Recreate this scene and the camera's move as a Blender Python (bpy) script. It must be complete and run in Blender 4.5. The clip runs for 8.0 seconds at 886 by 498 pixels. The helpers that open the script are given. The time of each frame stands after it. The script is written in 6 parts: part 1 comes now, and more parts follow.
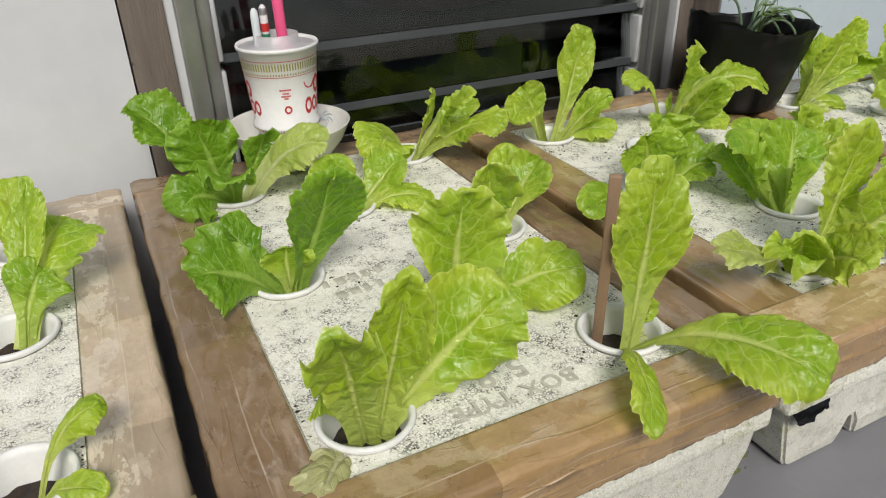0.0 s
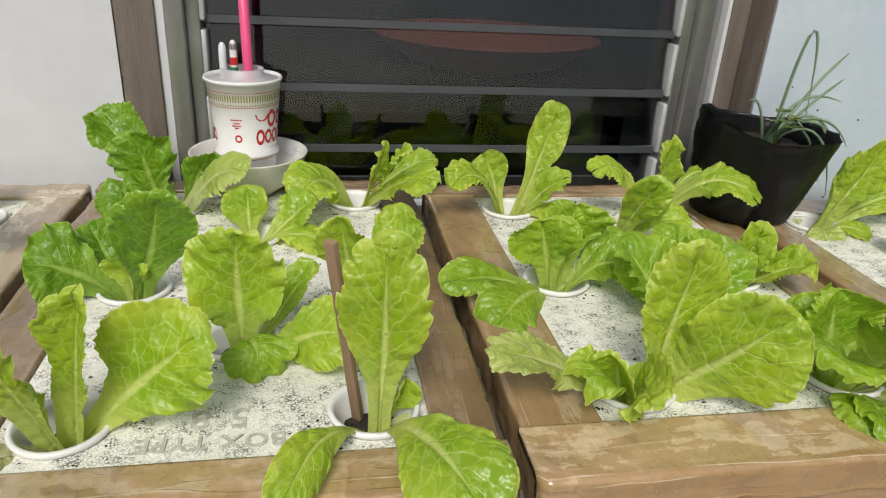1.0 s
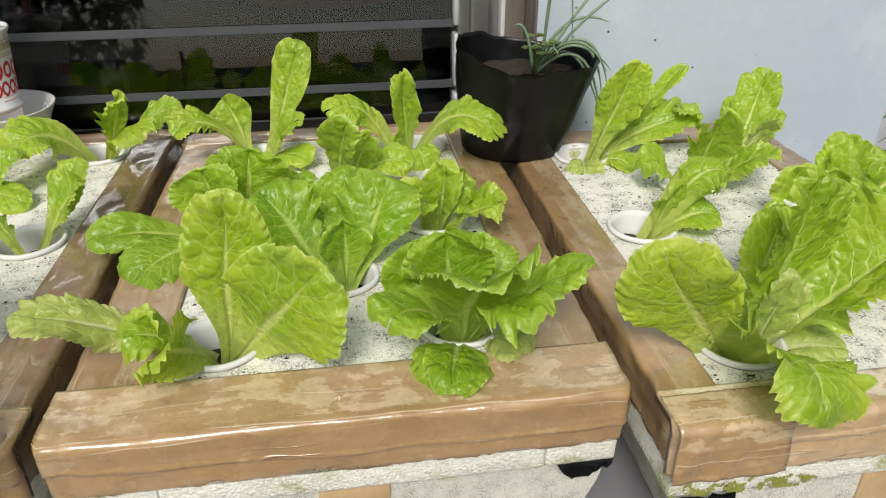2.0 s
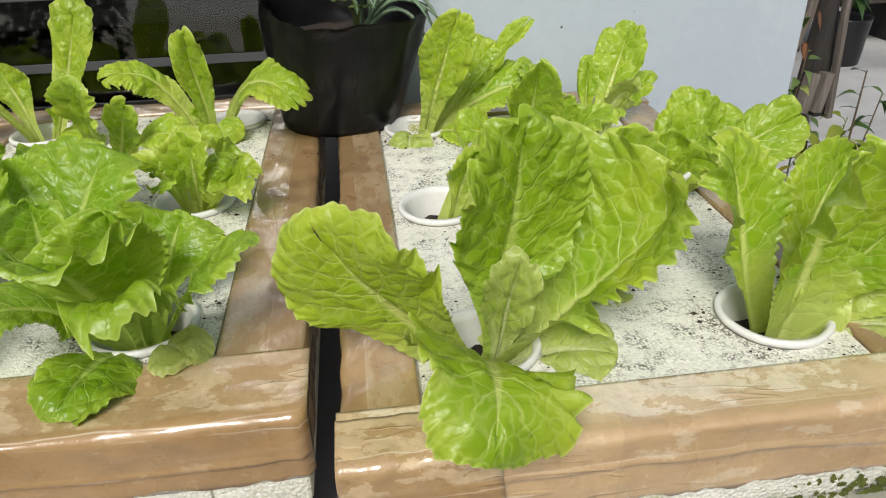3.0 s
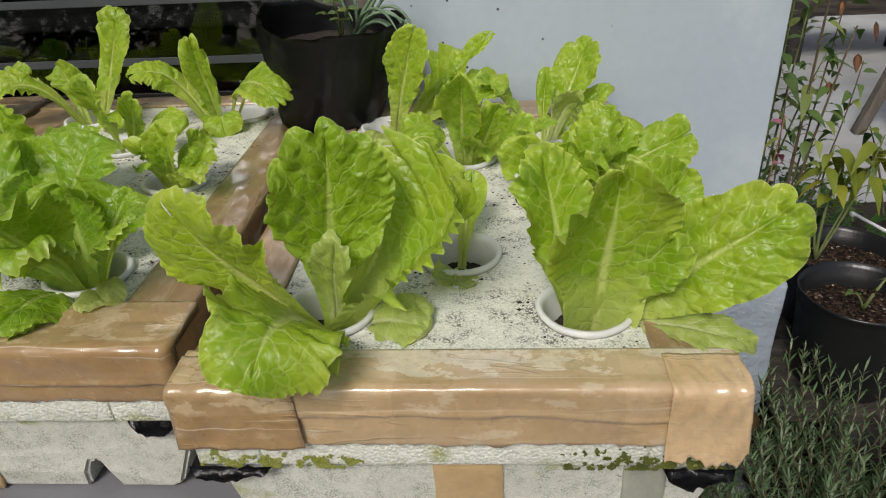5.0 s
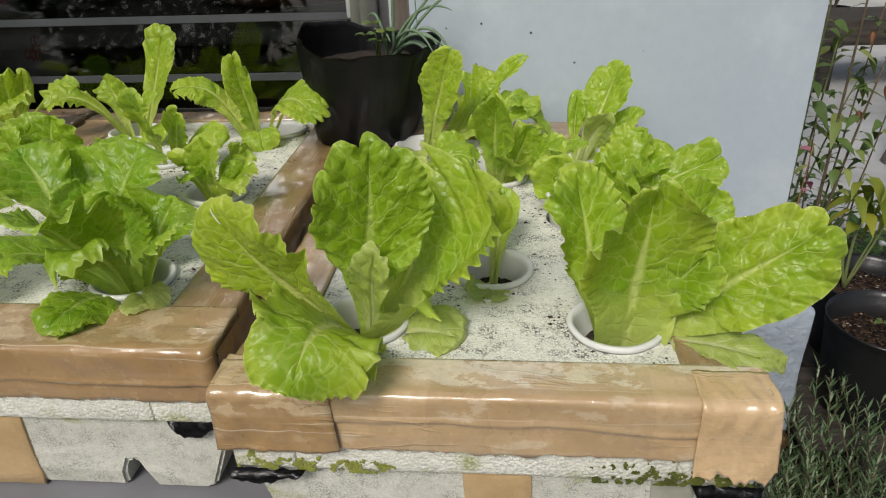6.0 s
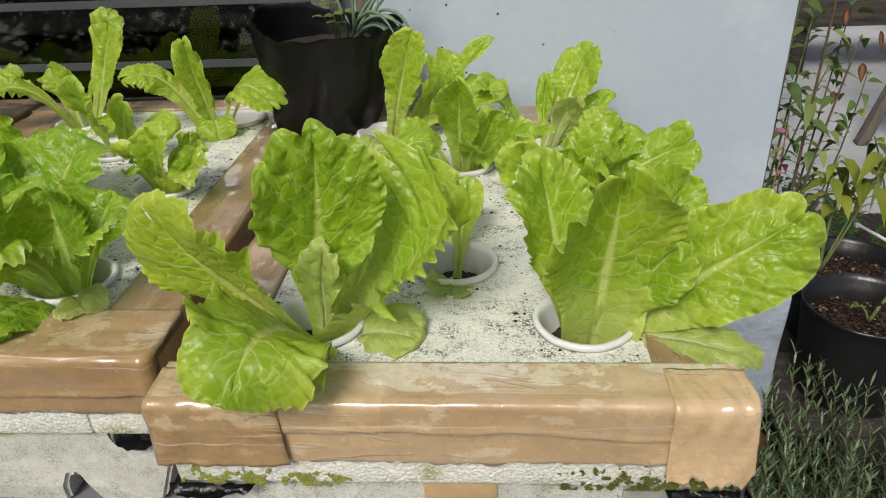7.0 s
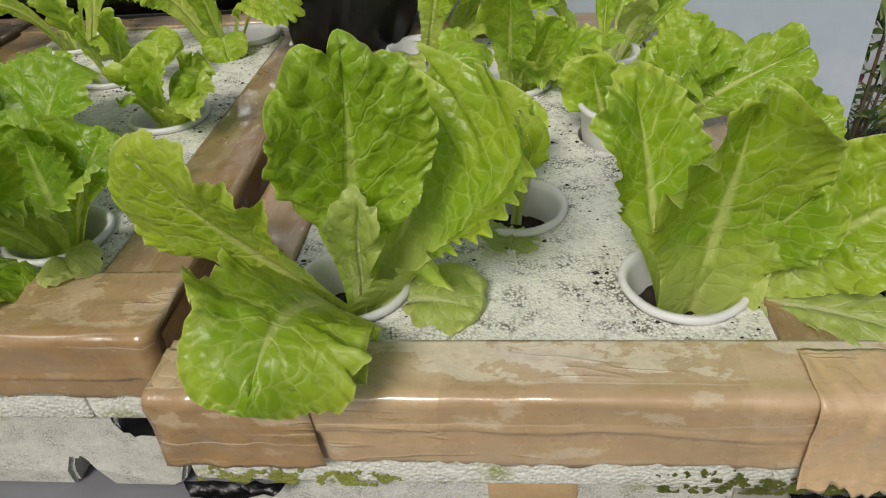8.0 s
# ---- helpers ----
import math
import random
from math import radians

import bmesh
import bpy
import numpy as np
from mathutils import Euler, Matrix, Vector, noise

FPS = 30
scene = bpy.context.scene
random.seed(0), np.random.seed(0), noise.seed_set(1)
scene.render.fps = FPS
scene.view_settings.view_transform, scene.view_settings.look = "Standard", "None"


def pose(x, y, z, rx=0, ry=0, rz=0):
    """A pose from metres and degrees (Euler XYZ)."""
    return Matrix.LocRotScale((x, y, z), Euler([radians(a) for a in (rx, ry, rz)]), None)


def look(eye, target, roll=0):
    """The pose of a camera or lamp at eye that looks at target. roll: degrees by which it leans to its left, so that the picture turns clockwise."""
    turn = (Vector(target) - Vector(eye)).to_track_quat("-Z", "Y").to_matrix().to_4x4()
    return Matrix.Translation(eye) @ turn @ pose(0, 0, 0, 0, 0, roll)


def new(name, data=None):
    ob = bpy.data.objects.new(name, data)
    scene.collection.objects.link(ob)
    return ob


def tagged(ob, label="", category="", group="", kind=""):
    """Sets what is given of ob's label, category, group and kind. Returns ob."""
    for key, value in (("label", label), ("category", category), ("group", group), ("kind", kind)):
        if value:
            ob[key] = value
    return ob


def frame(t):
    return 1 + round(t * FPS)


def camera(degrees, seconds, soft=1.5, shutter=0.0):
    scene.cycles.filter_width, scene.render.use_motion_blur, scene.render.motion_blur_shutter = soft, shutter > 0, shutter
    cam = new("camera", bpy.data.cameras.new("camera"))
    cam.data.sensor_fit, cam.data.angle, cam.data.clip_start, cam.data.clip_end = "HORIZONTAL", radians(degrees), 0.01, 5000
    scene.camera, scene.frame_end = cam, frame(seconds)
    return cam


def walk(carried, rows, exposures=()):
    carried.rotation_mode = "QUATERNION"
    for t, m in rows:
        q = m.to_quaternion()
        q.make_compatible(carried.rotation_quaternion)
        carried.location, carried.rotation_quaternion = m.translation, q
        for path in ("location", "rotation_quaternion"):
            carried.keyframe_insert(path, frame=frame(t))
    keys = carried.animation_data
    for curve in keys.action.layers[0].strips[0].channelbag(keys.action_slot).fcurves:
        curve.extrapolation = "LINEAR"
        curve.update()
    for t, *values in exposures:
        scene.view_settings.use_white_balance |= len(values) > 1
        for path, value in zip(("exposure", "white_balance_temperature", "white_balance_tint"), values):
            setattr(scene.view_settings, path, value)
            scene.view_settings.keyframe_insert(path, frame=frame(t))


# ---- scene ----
cam = camera(64.7, 8.0, soft=1.15)
PATH = [
    (0, (-0.918, -0.251, 1.108), (-0.15, 1.323, 0.144), -1.4),
    (0.2, (-0.879, -0.326, 1.122), (-0.249, 1.37, 0.269), -2.0),
    (0.5, (-0.785, -0.358, 1.126), (-0.286, 1.388, 0.288), -1.6),
    (0.7, (-0.721, -0.353, 1.112), (-0.251, 1.413, 0.294), 0.3),
    (1, (-0.604, -0.337, 1.109), (-0.263, 1.451, 0.28), 3.4),
    (1.3, (-0.486, -0.333, 1.112), (-0.236, 1.447, 0.252), 0.3),
    (1.5, (-0.418, -0.339, 1.103), (-0.183, 1.423, 0.186), -1.2),
    (2, (-0.216, -0.359, 1.112), (0.023, 1.365, 0.125), -0.3),
    (2.2, (-0.155, -0.347, 1.096), (0.128, 1.384, 0.135), -1.3),
    (3.3, (0.099, -0.274, 1.022), (0.19, 1.45, 0.013), -2.1),
    (3.5, (0.148, -0.296, 1.032), (0.125, 1.415, -0.004), -2.1),
    (4, (0.212, -0.346, 1.049), (0.067, 1.359, 0.013), -4.6),
    (4.2, (0.217, -0.357, 1.057), (0.071, 1.36, 0.042), -4.2),
    (5.3, (0.222, -0.38, 1.062), (0.079, 1.364, 0.093), -2.5),
    (5.5, (0.22, -0.387, 1.063), (0.059, 1.367, 0.114), -2.1),
    (6, (0.212, -0.389, 1.064), (0.02, 1.371, 0.135), -2.4),
    (6.3, (0.204, -0.387, 1.066), (0.03, 1.376, 0.139), -3.0),
    (6.5, (0.197, -0.381, 1.066), (-0.006, 1.358, 0.099), -3.2),
    (7, (0.226, -0.354, 1.051), (0.09, 1.394, 0.088), -2.6),
    (7.2, (0.23, -0.35, 1.047), (0.147, 1.397, 0.077), -2.3),
    (7.5, (0.225, -0.325, 1.042), (0.11, 1.309, -0.106), -4.7),
    (7.7, (0.21, -0.299, 1.044), (0.041, 1.3, -0.145), -5.6),
    (8, (0.195, -0.257, 1.017), (-0.008, 1.362, -0.138), -4.9),
]
walk(cam, [(t, look(eye, target, roll)) for t, eye, target, roll in PATH],
     [(0.0, -0.04), (0.5, -0.02), (1.0, 0.02), (1.5, 0.18), (2.2, 0.12), (3.5, 0.05), (4.2, -0.18), (5.5, -0.27), (6.0, -0.20), (6.5, -0.12), (7.0, -0.07), (7.5, -0.10), (8.0, -0.38)])

# ---- light: an overcast day, open sky in front of the house ----
world = bpy.data.worlds.new("sky")
scene.world = world
world.use_nodes = True
_n = world.node_tree.nodes
_sky = _n.new("ShaderNodeTexSky")
_sky.sky_type = "NISHITA"
_sky.sun_disc = False
_sky.sun_elevation, _sky.sun_rotation = radians(46), radians(197)
_sky.air_density, _sky.dust_density, _sky.ozone_density = 1.0, 4.0, 1.0
_n["Background"].inputs["Strength"].default_value = 0.092
world.node_tree.links.new(_sky.outputs["Color"], _n["Background"].inputs["Color"])
sun = new("sun", bpy.data.lights.new("sun", "SUN"))
sun.data.energy, sun.data.angle, sun.data.color = 2.6, radians(20), (1.0, 0.98, 0.95)
sun.matrix_world = look((-1.0, -3.1, 4.2), (0, 0.2, 0.7))
scene.view_settings.exposure = 0.1


# ---- materials ----
class Nodes:
    """A small helper round one node material."""

    def __init__(self, name, rough=0.5, metal=0.0, spec=0.5):
        self.mat = bpy.data.materials.new(name)
        self.mat.use_nodes = True
        self.tree = self.mat.node_tree
        self.out = self.tree.nodes["Material Output"]
        self.bsdf = self.tree.nodes["Principled BSDF"]
        self.set("Roughness", rough)
        self.set("Metallic", metal)
        self.set("Specular IOR Level", spec)
        self._pos = None

    def node(self, kind, **values):
        n = self.tree.nodes.new(kind)
        for k, v in values.items():
            setattr(n, k, v)
        return n

    def link(self, a, b):
        self.tree.links.new(a, b)
        return a

    def set(self, socket, value):
        inp = self.bsdf.inputs[socket]
        if isinstance(value, (int, float, tuple)):
            inp.default_value = (*value, 1) if isinstance(value, tuple) and len(value) == 3 else value
        else:
            self.link(value, inp)

    def pos(self, stretch=(1, 1, 1), shift=(0, 0, 0)):
        c = self.node("ShaderNodeTexCoord")
        m = self.node("ShaderNodeMapping")
        m.inputs["Scale"].default_value = stretch
        m.inputs["Location"].default_value = shift
        self.link(c.outputs["Object"], m.inputs["Vector"])
        return m.outputs["Vector"]

    def uv(self):
        return self.node("ShaderNodeTexCoord").outputs["UV"]

    def noise(self, scale, detail=4.0, rough=0.55, vec=None, distort=0.0):
        n = self.node("ShaderNodeTexNoise")
        n.inputs["Scale"].default_value, n.inputs["Detail"].default_value = scale, detail
        n.inputs["Roughness"].default_value, n.inputs["Distortion"].default_value = rough, distort
        self.link(self.pos() if vec is None else vec, n.inputs["Vector"])
        return n.outputs["Fac"]

    def voronoi(self, scale, feature="F1", vec=None, out="Distance"):
        n = self.node("ShaderNodeTexVoronoi", feature=feature)
        n.inputs["Scale"].default_value = scale
        self.link(self.pos() if vec is None else vec, n.inputs["Vector"])
        return n.outputs[out]

    def ramp(self, fac, *stops):
        r = self.node("ShaderNodeValToRGB")
        el = r.color_ramp.elements
        while len(el) < len(stops):
            el.new(0.5)
        for e, (p, c) in zip(el, stops):
            e.position = p
            e.color = (*c, 1) if isinstance(c, tuple) else (c, c, c, 1)
        self.link(fac, r.inputs["Fac"])
        return r.outputs["Color"]

    def math(self, op, a, b=0.0, c=0.0):
        n = self.node("ShaderNodeMath", operation=op)
        for i, v in enumerate((a, b, c)):
            if isinstance(v, (int, float)):
                n.inputs[i].default_value = v
            else:
                self.link(v, n.inputs[i])
        return n.outputs[0]

    def mix(self, fac, a, b, blend="MIX"):
        n = self.node("ShaderNodeMix", data_type="RGBA", blend_type=blend)
        for i, v in ((0, fac), (6, a), (7, b)):
            if isinstance(v, (int, float)):
                n.inputs[i].default_value = v
            elif isinstance(v, tuple):
                n.inputs[i].default_value = (*v, 1)
            else:
                self.link(v, n.inputs[i])
        return n.outputs[2]

    def bump(self, height, strength=0.3, distance=0.002, normal=None):
        b = self.node("ShaderNodeBump")
        b.inputs["Strength"].default_value, b.inputs["Distance"].default_value = strength, distance
        self.link(height, b.inputs["Height"])
        if normal is not None:
            self.link(normal, b.inputs["Normal"])
        return b.outputs["Normal"]

    def random(self):
        return self.node("ShaderNodeObjectInfo").outputs["Random"]


def simple(name, c1, c2, scale, rough, bump=0.2, dist=0.001, metal=0.0, detail=5.0, stretch=(1, 1, 1), spec=0.5):
    n = Nodes(name, rough, metal, spec)
    f = n.noise(scale, detail, vec=n.pos(stretch))
    g = n.noise(scale * 7.3, 3, vec=n.pos(stretch, (3, 1, 2)))
    col = n.mix(n.ramp(f, (0.3, 0.0), (0.7, 1.0)), c1, c2)
    col = n.mix(n.math("MULTIPLY", g, 0.35), col, tuple(0.6 * a for a in c1))
    n.set("Base Color", col)
    if bump:
        n.set("Normal", n.bump(n.math("ADD", n.math("MULTIPLY", f, 0.5), g), bump, dist))
    return n.mat


def styro_material(name, moss=0.0, dirt=0.5, bead=520, tone=1.0):
    """Foam of pressed beads; soil lies between them, and moss where it is damp."""
    n = Nodes(name, 0.75, spec=0.3)
    beads = n.voronoi(bead, vec=n.pos())
    cells = n.voronoi(bead, vec=n.pos(), out="Color")
    sep = n.node("ShaderNodeSeparateColor")
    n.link(cells, sep.inputs["Color"])
    col = n.mix(sep.outputs[0], tuple(tone * a for a in (0.84, 0.83, 0.75)), tuple(tone * a for a in (0.68, 0.68, 0.57)))
    grime = n.ramp(n.noise(7, 6, 0.65), (0.42, 0.0), (0.72, 1.0))
    col = n.mix(n.math("MULTIPLY", grime, 0.5), col, tuple(tone * a for a in (0.50, 0.50, 0.40)))
    # dark specks of soil between the beads
    pits = n.ramp(beads, (0.42, 0.0), (0.62, 1.0))
    speck = n.math("MULTIPLY", n.ramp(n.noise(60, 5, 0.7), (0.45, 0.0), (0.63, 1.0)), pits)
    col = n.mix(n.math("MULTIPLY", speck, dirt), col, (0.045, 0.04, 0.03))
    blot = n.ramp(n.noise(260, 3, 0.6, vec=n.pos(shift=(4, 2, 0))), (0.66, 0.0), (0.70, 1.0))
    patch = n.ramp(n.noise(9, 4, 0.6, vec=n.pos(shift=(1, 7, 0))), (0.46, 0.0), (0.62, 1.0))
    col = n.mix(n.math("MULTIPLY", n.math("MULTIPLY", blot, patch), dirt * 1.5), col, (0.03, 0.025, 0.02))
    if moss:
        where = n.noise(13, 5, 0.65, vec=n.pos((1, 1, 1.6), (2, 0, 5)))
        gaps = n.ramp(beads, (0.30, 0.0), (0.50, 1.0))
        green = n.ramp(where, (0.62 - 0.26 * moss, 0.0), (0.72 - 0.2 * moss, 1.0))
        col = n.mix(n.math("MULTIPLY", green, n.math("MULTIPLY_ADD", gaps, 0.55, 0.35)), col, (0.27, 0.29, 0.03))
        heavy = n.ramp(where, (0.80 - 0.3 * moss, 0.0), (0.90 - 0.3 * moss, 1.0))
        col = n.mix(n.math("MULTIPLY", heavy, n.math("MULTIPLY_ADD", gaps, 0.7, 0.25)), col, (0.02, 0.028, 0.004))
    n.set("Base Color", col)
    n.set("Normal", n.bump(n.math("SUBTRACT", n.math("MULTIPLY", n.noise(60, 4), 0.6), beads), 0.5, 0.0012 if bead > 400 else 0.002))
    return n.mat


def tape_material(name, c1, c2, milky, grey=0.6, rough=0.25, fold=0.3, wrinkle=0.4, tints=0.85, edge=0.36):
    """Packing tape laid in lengths side by side: tan where it sticks, milky where air lies under it."""
    n = Nodes(name, rough)
    rnd = n.random()
    sep = n.node("ShaderNodeSeparateXYZ")
    n.link(n.uv(), sep.inputs[0])
    u, w = sep.outputs[0], sep.outputs[1]
    vec = n.node("ShaderNodeCombineXYZ")
    n.link(u, vec.inputs[0])
    n.link(w, vec.inputs[1])
    n.link(n.math("MULTIPLY", rnd, 9.0), vec.inputs[2])
    vec = vec.outputs[0]

    def scaled(x, y):
        m = n.node("ShaderNodeMapping")
        m.inputs["Scale"].default_value = (x, y, 1)
        n.link(vec, m.inputs["Vector"])
        return m.outputs[0]

    broad = n.noise(16, 5, 0.6, vec=vec)
    fine = n.noise(150, 4, 0.65, vec=vec)
    streak = n.noise(1.0, 5, 0.6, vec=scaled(9, 90), distort=0.4)
    col = n.mix(n.ramp(broad, (0.3, 0.0), (0.7, 1.0)), c1, c2)
    # each length of tape has its own tint
    piece = n.node("ShaderNodeTexWhiteNoise", noise_dimensions="1D")
    n.link(n.math("FLOOR", n.math("ADD", n.math("MULTIPLY_ADD", u, 6.5, n.math("MULTIPLY", rnd, 7.0)), n.math("MULTIPLY", n.noise(30, 2, 0.5, vec=vec), 0.08))), piece.inputs["W"])
    tint = piece.outputs["Value"]
    col = n.mix(n.math("MULTIPLY", tint, tints), col, tuple(0.66 * a for a in c1))
    # milky inner border and torn patches where the tan layer still sticks
    torn = n.ramp(n.noise(34, 6, 0.65, vec=scaled(0.8, 1.5)), (0.48, 0.0), (0.50, 1.0))
    border = n.ramp(n.math("MULTIPLY", n.math("ADD", w, n.math("MULTIPLY", n.noise(40, 3, 0.6, vec=vec), 0.012)), 10.0), (edge - 0.015, 1.0), (edge + 0.015, 0.0))
    loose = n.math("MAXIMUM", n.math("MULTIPLY", border, n.math("MULTIPLY_ADD", torn, -0.8, 1.0)), n.ramp(n.noise(23, 5, 0.6, vec=scaled(1, 2)), (0.60, 0.0), (0.64, 0.45)))
    col = n.mix(n.math("MULTIPLY", loose, grey), col, milky)
    dirt = n.ramp(n.noise(60, 6, 0.75, vec=scaled(0.5, 1)), (0.56, 0.0), (0.72, 1.0))
    col = n.mix(n.math("MULTIPLY", dirt, 0.45), col, tuple(0.45 * a for a in c1))
    col = n.mix(n.math("MULTIPLY", n.ramp(fine, (0.35, 0.0), (0.7, 1.0)), 0.28), col, tuple(0.62 * a for a in c1))
    col = n.mix(n.math("MULTIPLY", n.ramp(streak, (0.52, 0.0), (0.68, 1.0)), 0.12), col, milky)
    # highlights along the folds, painted in as thin pale lines
    gone = n.ramp(n.noise(14, 3, 0.6, vec=scaled(0.7, 0.3)), (0.42, 0.0), (0.58, 1.0))
    for k, at in enumerate((0.034, 0.055, 0.070, 0.088)):
        c = n.math("MULTIPLY_ADD", n.noise(4 + k, 3, 0.45, vec=scaled(1.0, 0.0)), 0.03 * (k % 2 * 0.5 + 0.5), at - 0.01)
        line = n.ramp(n.math("MULTIPLY", n.math("ABSOLUTE", n.math("SUBTRACT", w, c)), 200.0), (0.02, 1.0), (0.16, 0.0))
        col = n.mix(n.math("MULTIPLY", line, n.math("MULTIPLY", gone if k % 2 else n.math("SUBTRACT", 1.0, gone), fold)), col, (0.80, 0.70, 0.55))
    n.set("Base Color", col)
    n.set("Roughness", n.ramp(n.noise(28, 4, 0.6, vec=vec), (0.35, rough), (0.65, rough + 0.25)))
    crease = n.ramp(n.math("ABSOLUTE", n.math("SUBTRACT", n.noise(1.0, 2, 0.5, vec=scaled(7, 45), distort=0.3), 0.5)), (0.0, 1.0), (0.02, 0.0))
    crease = n.math("MULTIPLY", crease, n.ramp(n.noise(12, 3, 0.5, vec=vec), (0.5, 0.0), (0.6, 1.0)))
    hgt = n.math("ADD", n.math("ADD", n.math("MULTIPLY", streak, 0.25), n.math("MULTIPLY", n.noise(70, 4, 0.6, vec=vec, distort=0.8), 0.5)), n.math("MULTIPLY", crease, 0.5))
    n.set("Normal", n.bump(hgt, wrinkle, 0.0032))
    n.set("Coat Weight", 0.85)
    n.set("Coat Roughness", 0.07)
    return n.mat


def leaf_material(name, young, old, pale):
    """Lettuce: pale midrib, side veins, blisters; light shines through."""
    n = Nodes(name, 0.36, spec=0.52)
    sep = n.node("ShaderNodeSeparateXYZ")
    n.link(n.uv(), sep.inputs[0])
    u, v = sep.outputs[0], sep.outputs[1]
    au = n.math("ABSOLUTE", n.math("MULTIPLY_ADD", u, 2.0, -1.0))
    wob = n.noise(60, 3, 0.5)
    rnd = n.random()
    # side veins run outwards and up from the rib
    ph = n.math("ADD", n.math("MULTIPLY_ADD", v, 9.5, n.math("MULTIPLY", au, -0.5)), n.math("MULTIPLY_ADD", wob, 1.1, n.math("MULTIPLY", rnd, 7.0)))
    side = n.math("MULTIPLY", n.math("PINGPONG", ph, 0.5), 2.0)
    vein = n.ramp(side, (0.84, 0.0), (1.0, 1.0))
    vein = n.math("MULTIPLY", vein, n.ramp(au, (0.0, 1.0), (0.55, 0.5), (0.95, 0.0)))
    warp = n.node("ShaderNodeVectorMath", operation="ADD")
    wn = n.node("ShaderNodeTexNoise")
    wn.inputs["Scale"].default_value = 70
    n.link(n.pos(), wn.inputs["Vector"])
    ws = n.node("ShaderNodeVectorMath", operation="SCALE")
    ws.inputs["Scale"].default_value = 0.012
    n.link(wn.outputs["Color"], ws.inputs[0])
    n.link(n.pos(), warp.inputs[0])
    n.link(ws.outputs[0], warp.inputs[1])
    cell = n.voronoi(85, "DISTANCE_TO_EDGE", vec=warp.outputs[0])
    vor = n.ramp(cell, (0.0, 1.0), (0.10, 0.0))
    quilt = n.ramp(cell, (0.0, 0.0), (0.35, 1.0))
    wide = n.math("MULTIPLY_ADD", v, -0.125, 0.15)
    rib = n.ramp(n.math("DIVIDE", au, n.math("MAXIMUM", wide, 0.022)), (0.35, 1.0), (1.0, 0.0))
    patch = n.noise(22, 4, 0.55)
    col = n.mix(n.ramp(patch, (0.35, 0.0), (0.65, 1.0)), old, young)
    # darker green heart, deepened to paint in the shade of the hollows
    heart = n.math("MULTIPLY", n.ramp(au, (0.5, 1.0), (0.92, 0.0)), n.ramp(v, (0.35, 0.0), (0.55, 1.0)))
    col = n.mix(n.math("MULTIPLY", heart, 0.5), col, old)
    col = n.mix(n.math("MULTIPLY", rnd, 0.25), col, young)
    col = n.mix(n.math("MULTIPLY", vor, 0.24), col, pale)
    col = n.mix(n.math("MULTIPLY", vein, 0.55), col, pale)
    col = n.mix(n.math("MULTIPLY", rib, n.ramp(v, (0.45, 0.85), (0.95, 0.5))), col, pale)
    fade = n.math("MULTIPLY", n.ramp(au, (0.35, 0.0), (0.95, 0.22)), n.ramp(v, (0.3, 0.0), (0.7, 1.0)))
    col = n.mix(fade, col, tuple(0.5 * (a + b) for a, b in zip(young, pale)))
    rim = n.ramp(au, (0.91, 0.0), (1.0, 1.0))
    col = n.mix(n.math("MULTIPLY", rim, 0.7), col, pale)
    foot = n.ramp(v, (0.0, 1.0), (0.22, 0.75), (0.5, 0.0))
    col = n.mix(n.math("MULTIPLY", foot, 0.75), col, tuple(0.9 * a for a in pale))
    n.set("Base Color", col)
    h = n.math("ADD", n.math("ADD", n.math("MULTIPLY", n.noise(75, 3, 0.5), 0.7), n.math("MULTIPLY", quilt, 0.3)), n.math("ADD", n.math("MULTIPLY", vein, -0.22), n.math("MULTIPLY", rib, -0.4)))
    h = n.math("MULTIPLY", h, n.math("MULTIPLY_ADD", rnd, 1.0, 0.6))
    nor = n.bump(h, 0.48, 0.0048)
    n.set("Normal", nor)
    n.set("Roughness", n.ramp(patch, (0.3, 0.27), (0.7, 0.44)))
    tr = n.node("ShaderNodeBsdfTranslucent")
    n.link(n.mix(1.0, col, (1.0, 1.0, 0.5), "MULTIPLY"), tr.inputs["Color"])
    n.link(nor, tr.inputs["Normal"])
    m = n.node("ShaderNodeMixShader")
    m.inputs[0].default_value = 0.40
    n.link(n.bsdf.outputs[0], m.inputs[1])
    n.link(tr.outputs[0], m.inputs[2])
    n.link(m.outputs[0], n.out.inputs["Surface"])
    return n.mat


M_STYRO = styro_material("styrofoam", 0.0, 0.8)
M_STYRO_SIDE = styro_material("styrofoam_mossy", 0.32, 0.2, 390, 1.05)
M_STYRO_BODY = styro_material("styrofoam_body", 0.12, 0.45, 700, 0.84)
M_TAPE = tape_material("brown_tape_long", (0.34, 0.21, 0.095), (0.46, 0.30, 0.14), (0.48, 0.39, 0.25), 0.5)
M_TAPE_X = tape_material("brown_tape_front", (0.32, 0.20, 0.085), (0.45, 0.30, 0.14), (0.50, 0.40, 0.26), 0.6, 0.12, 0.5, 0.45)
M_TAPE_B = tape_material("dark_brown_tape_long", (0.21, 0.13, 0.062), (0.31, 0.20, 0.10), (0.36, 0.27, 0.17), 0.5)
# the extra wide milky border paints in the brighter, shiny top of the strip
M_TAPE_C = tape_material("brown_tape_glossy", (0.40, 0.25, 0.112), (0.54, 0.36, 0.178), (0.64, 0.50, 0.32), 0.75, 0.12, 0.6, 0.5, 0.6, 0.60)
M_TAPE_D = tape_material("pale_brown_tape", (0.57, 0.39, 0.205), (0.73, 0.535, 0.315), (0.76, 0.68, 0.52), 0.8, 0.12, 0.4, 0.36, 0.6)
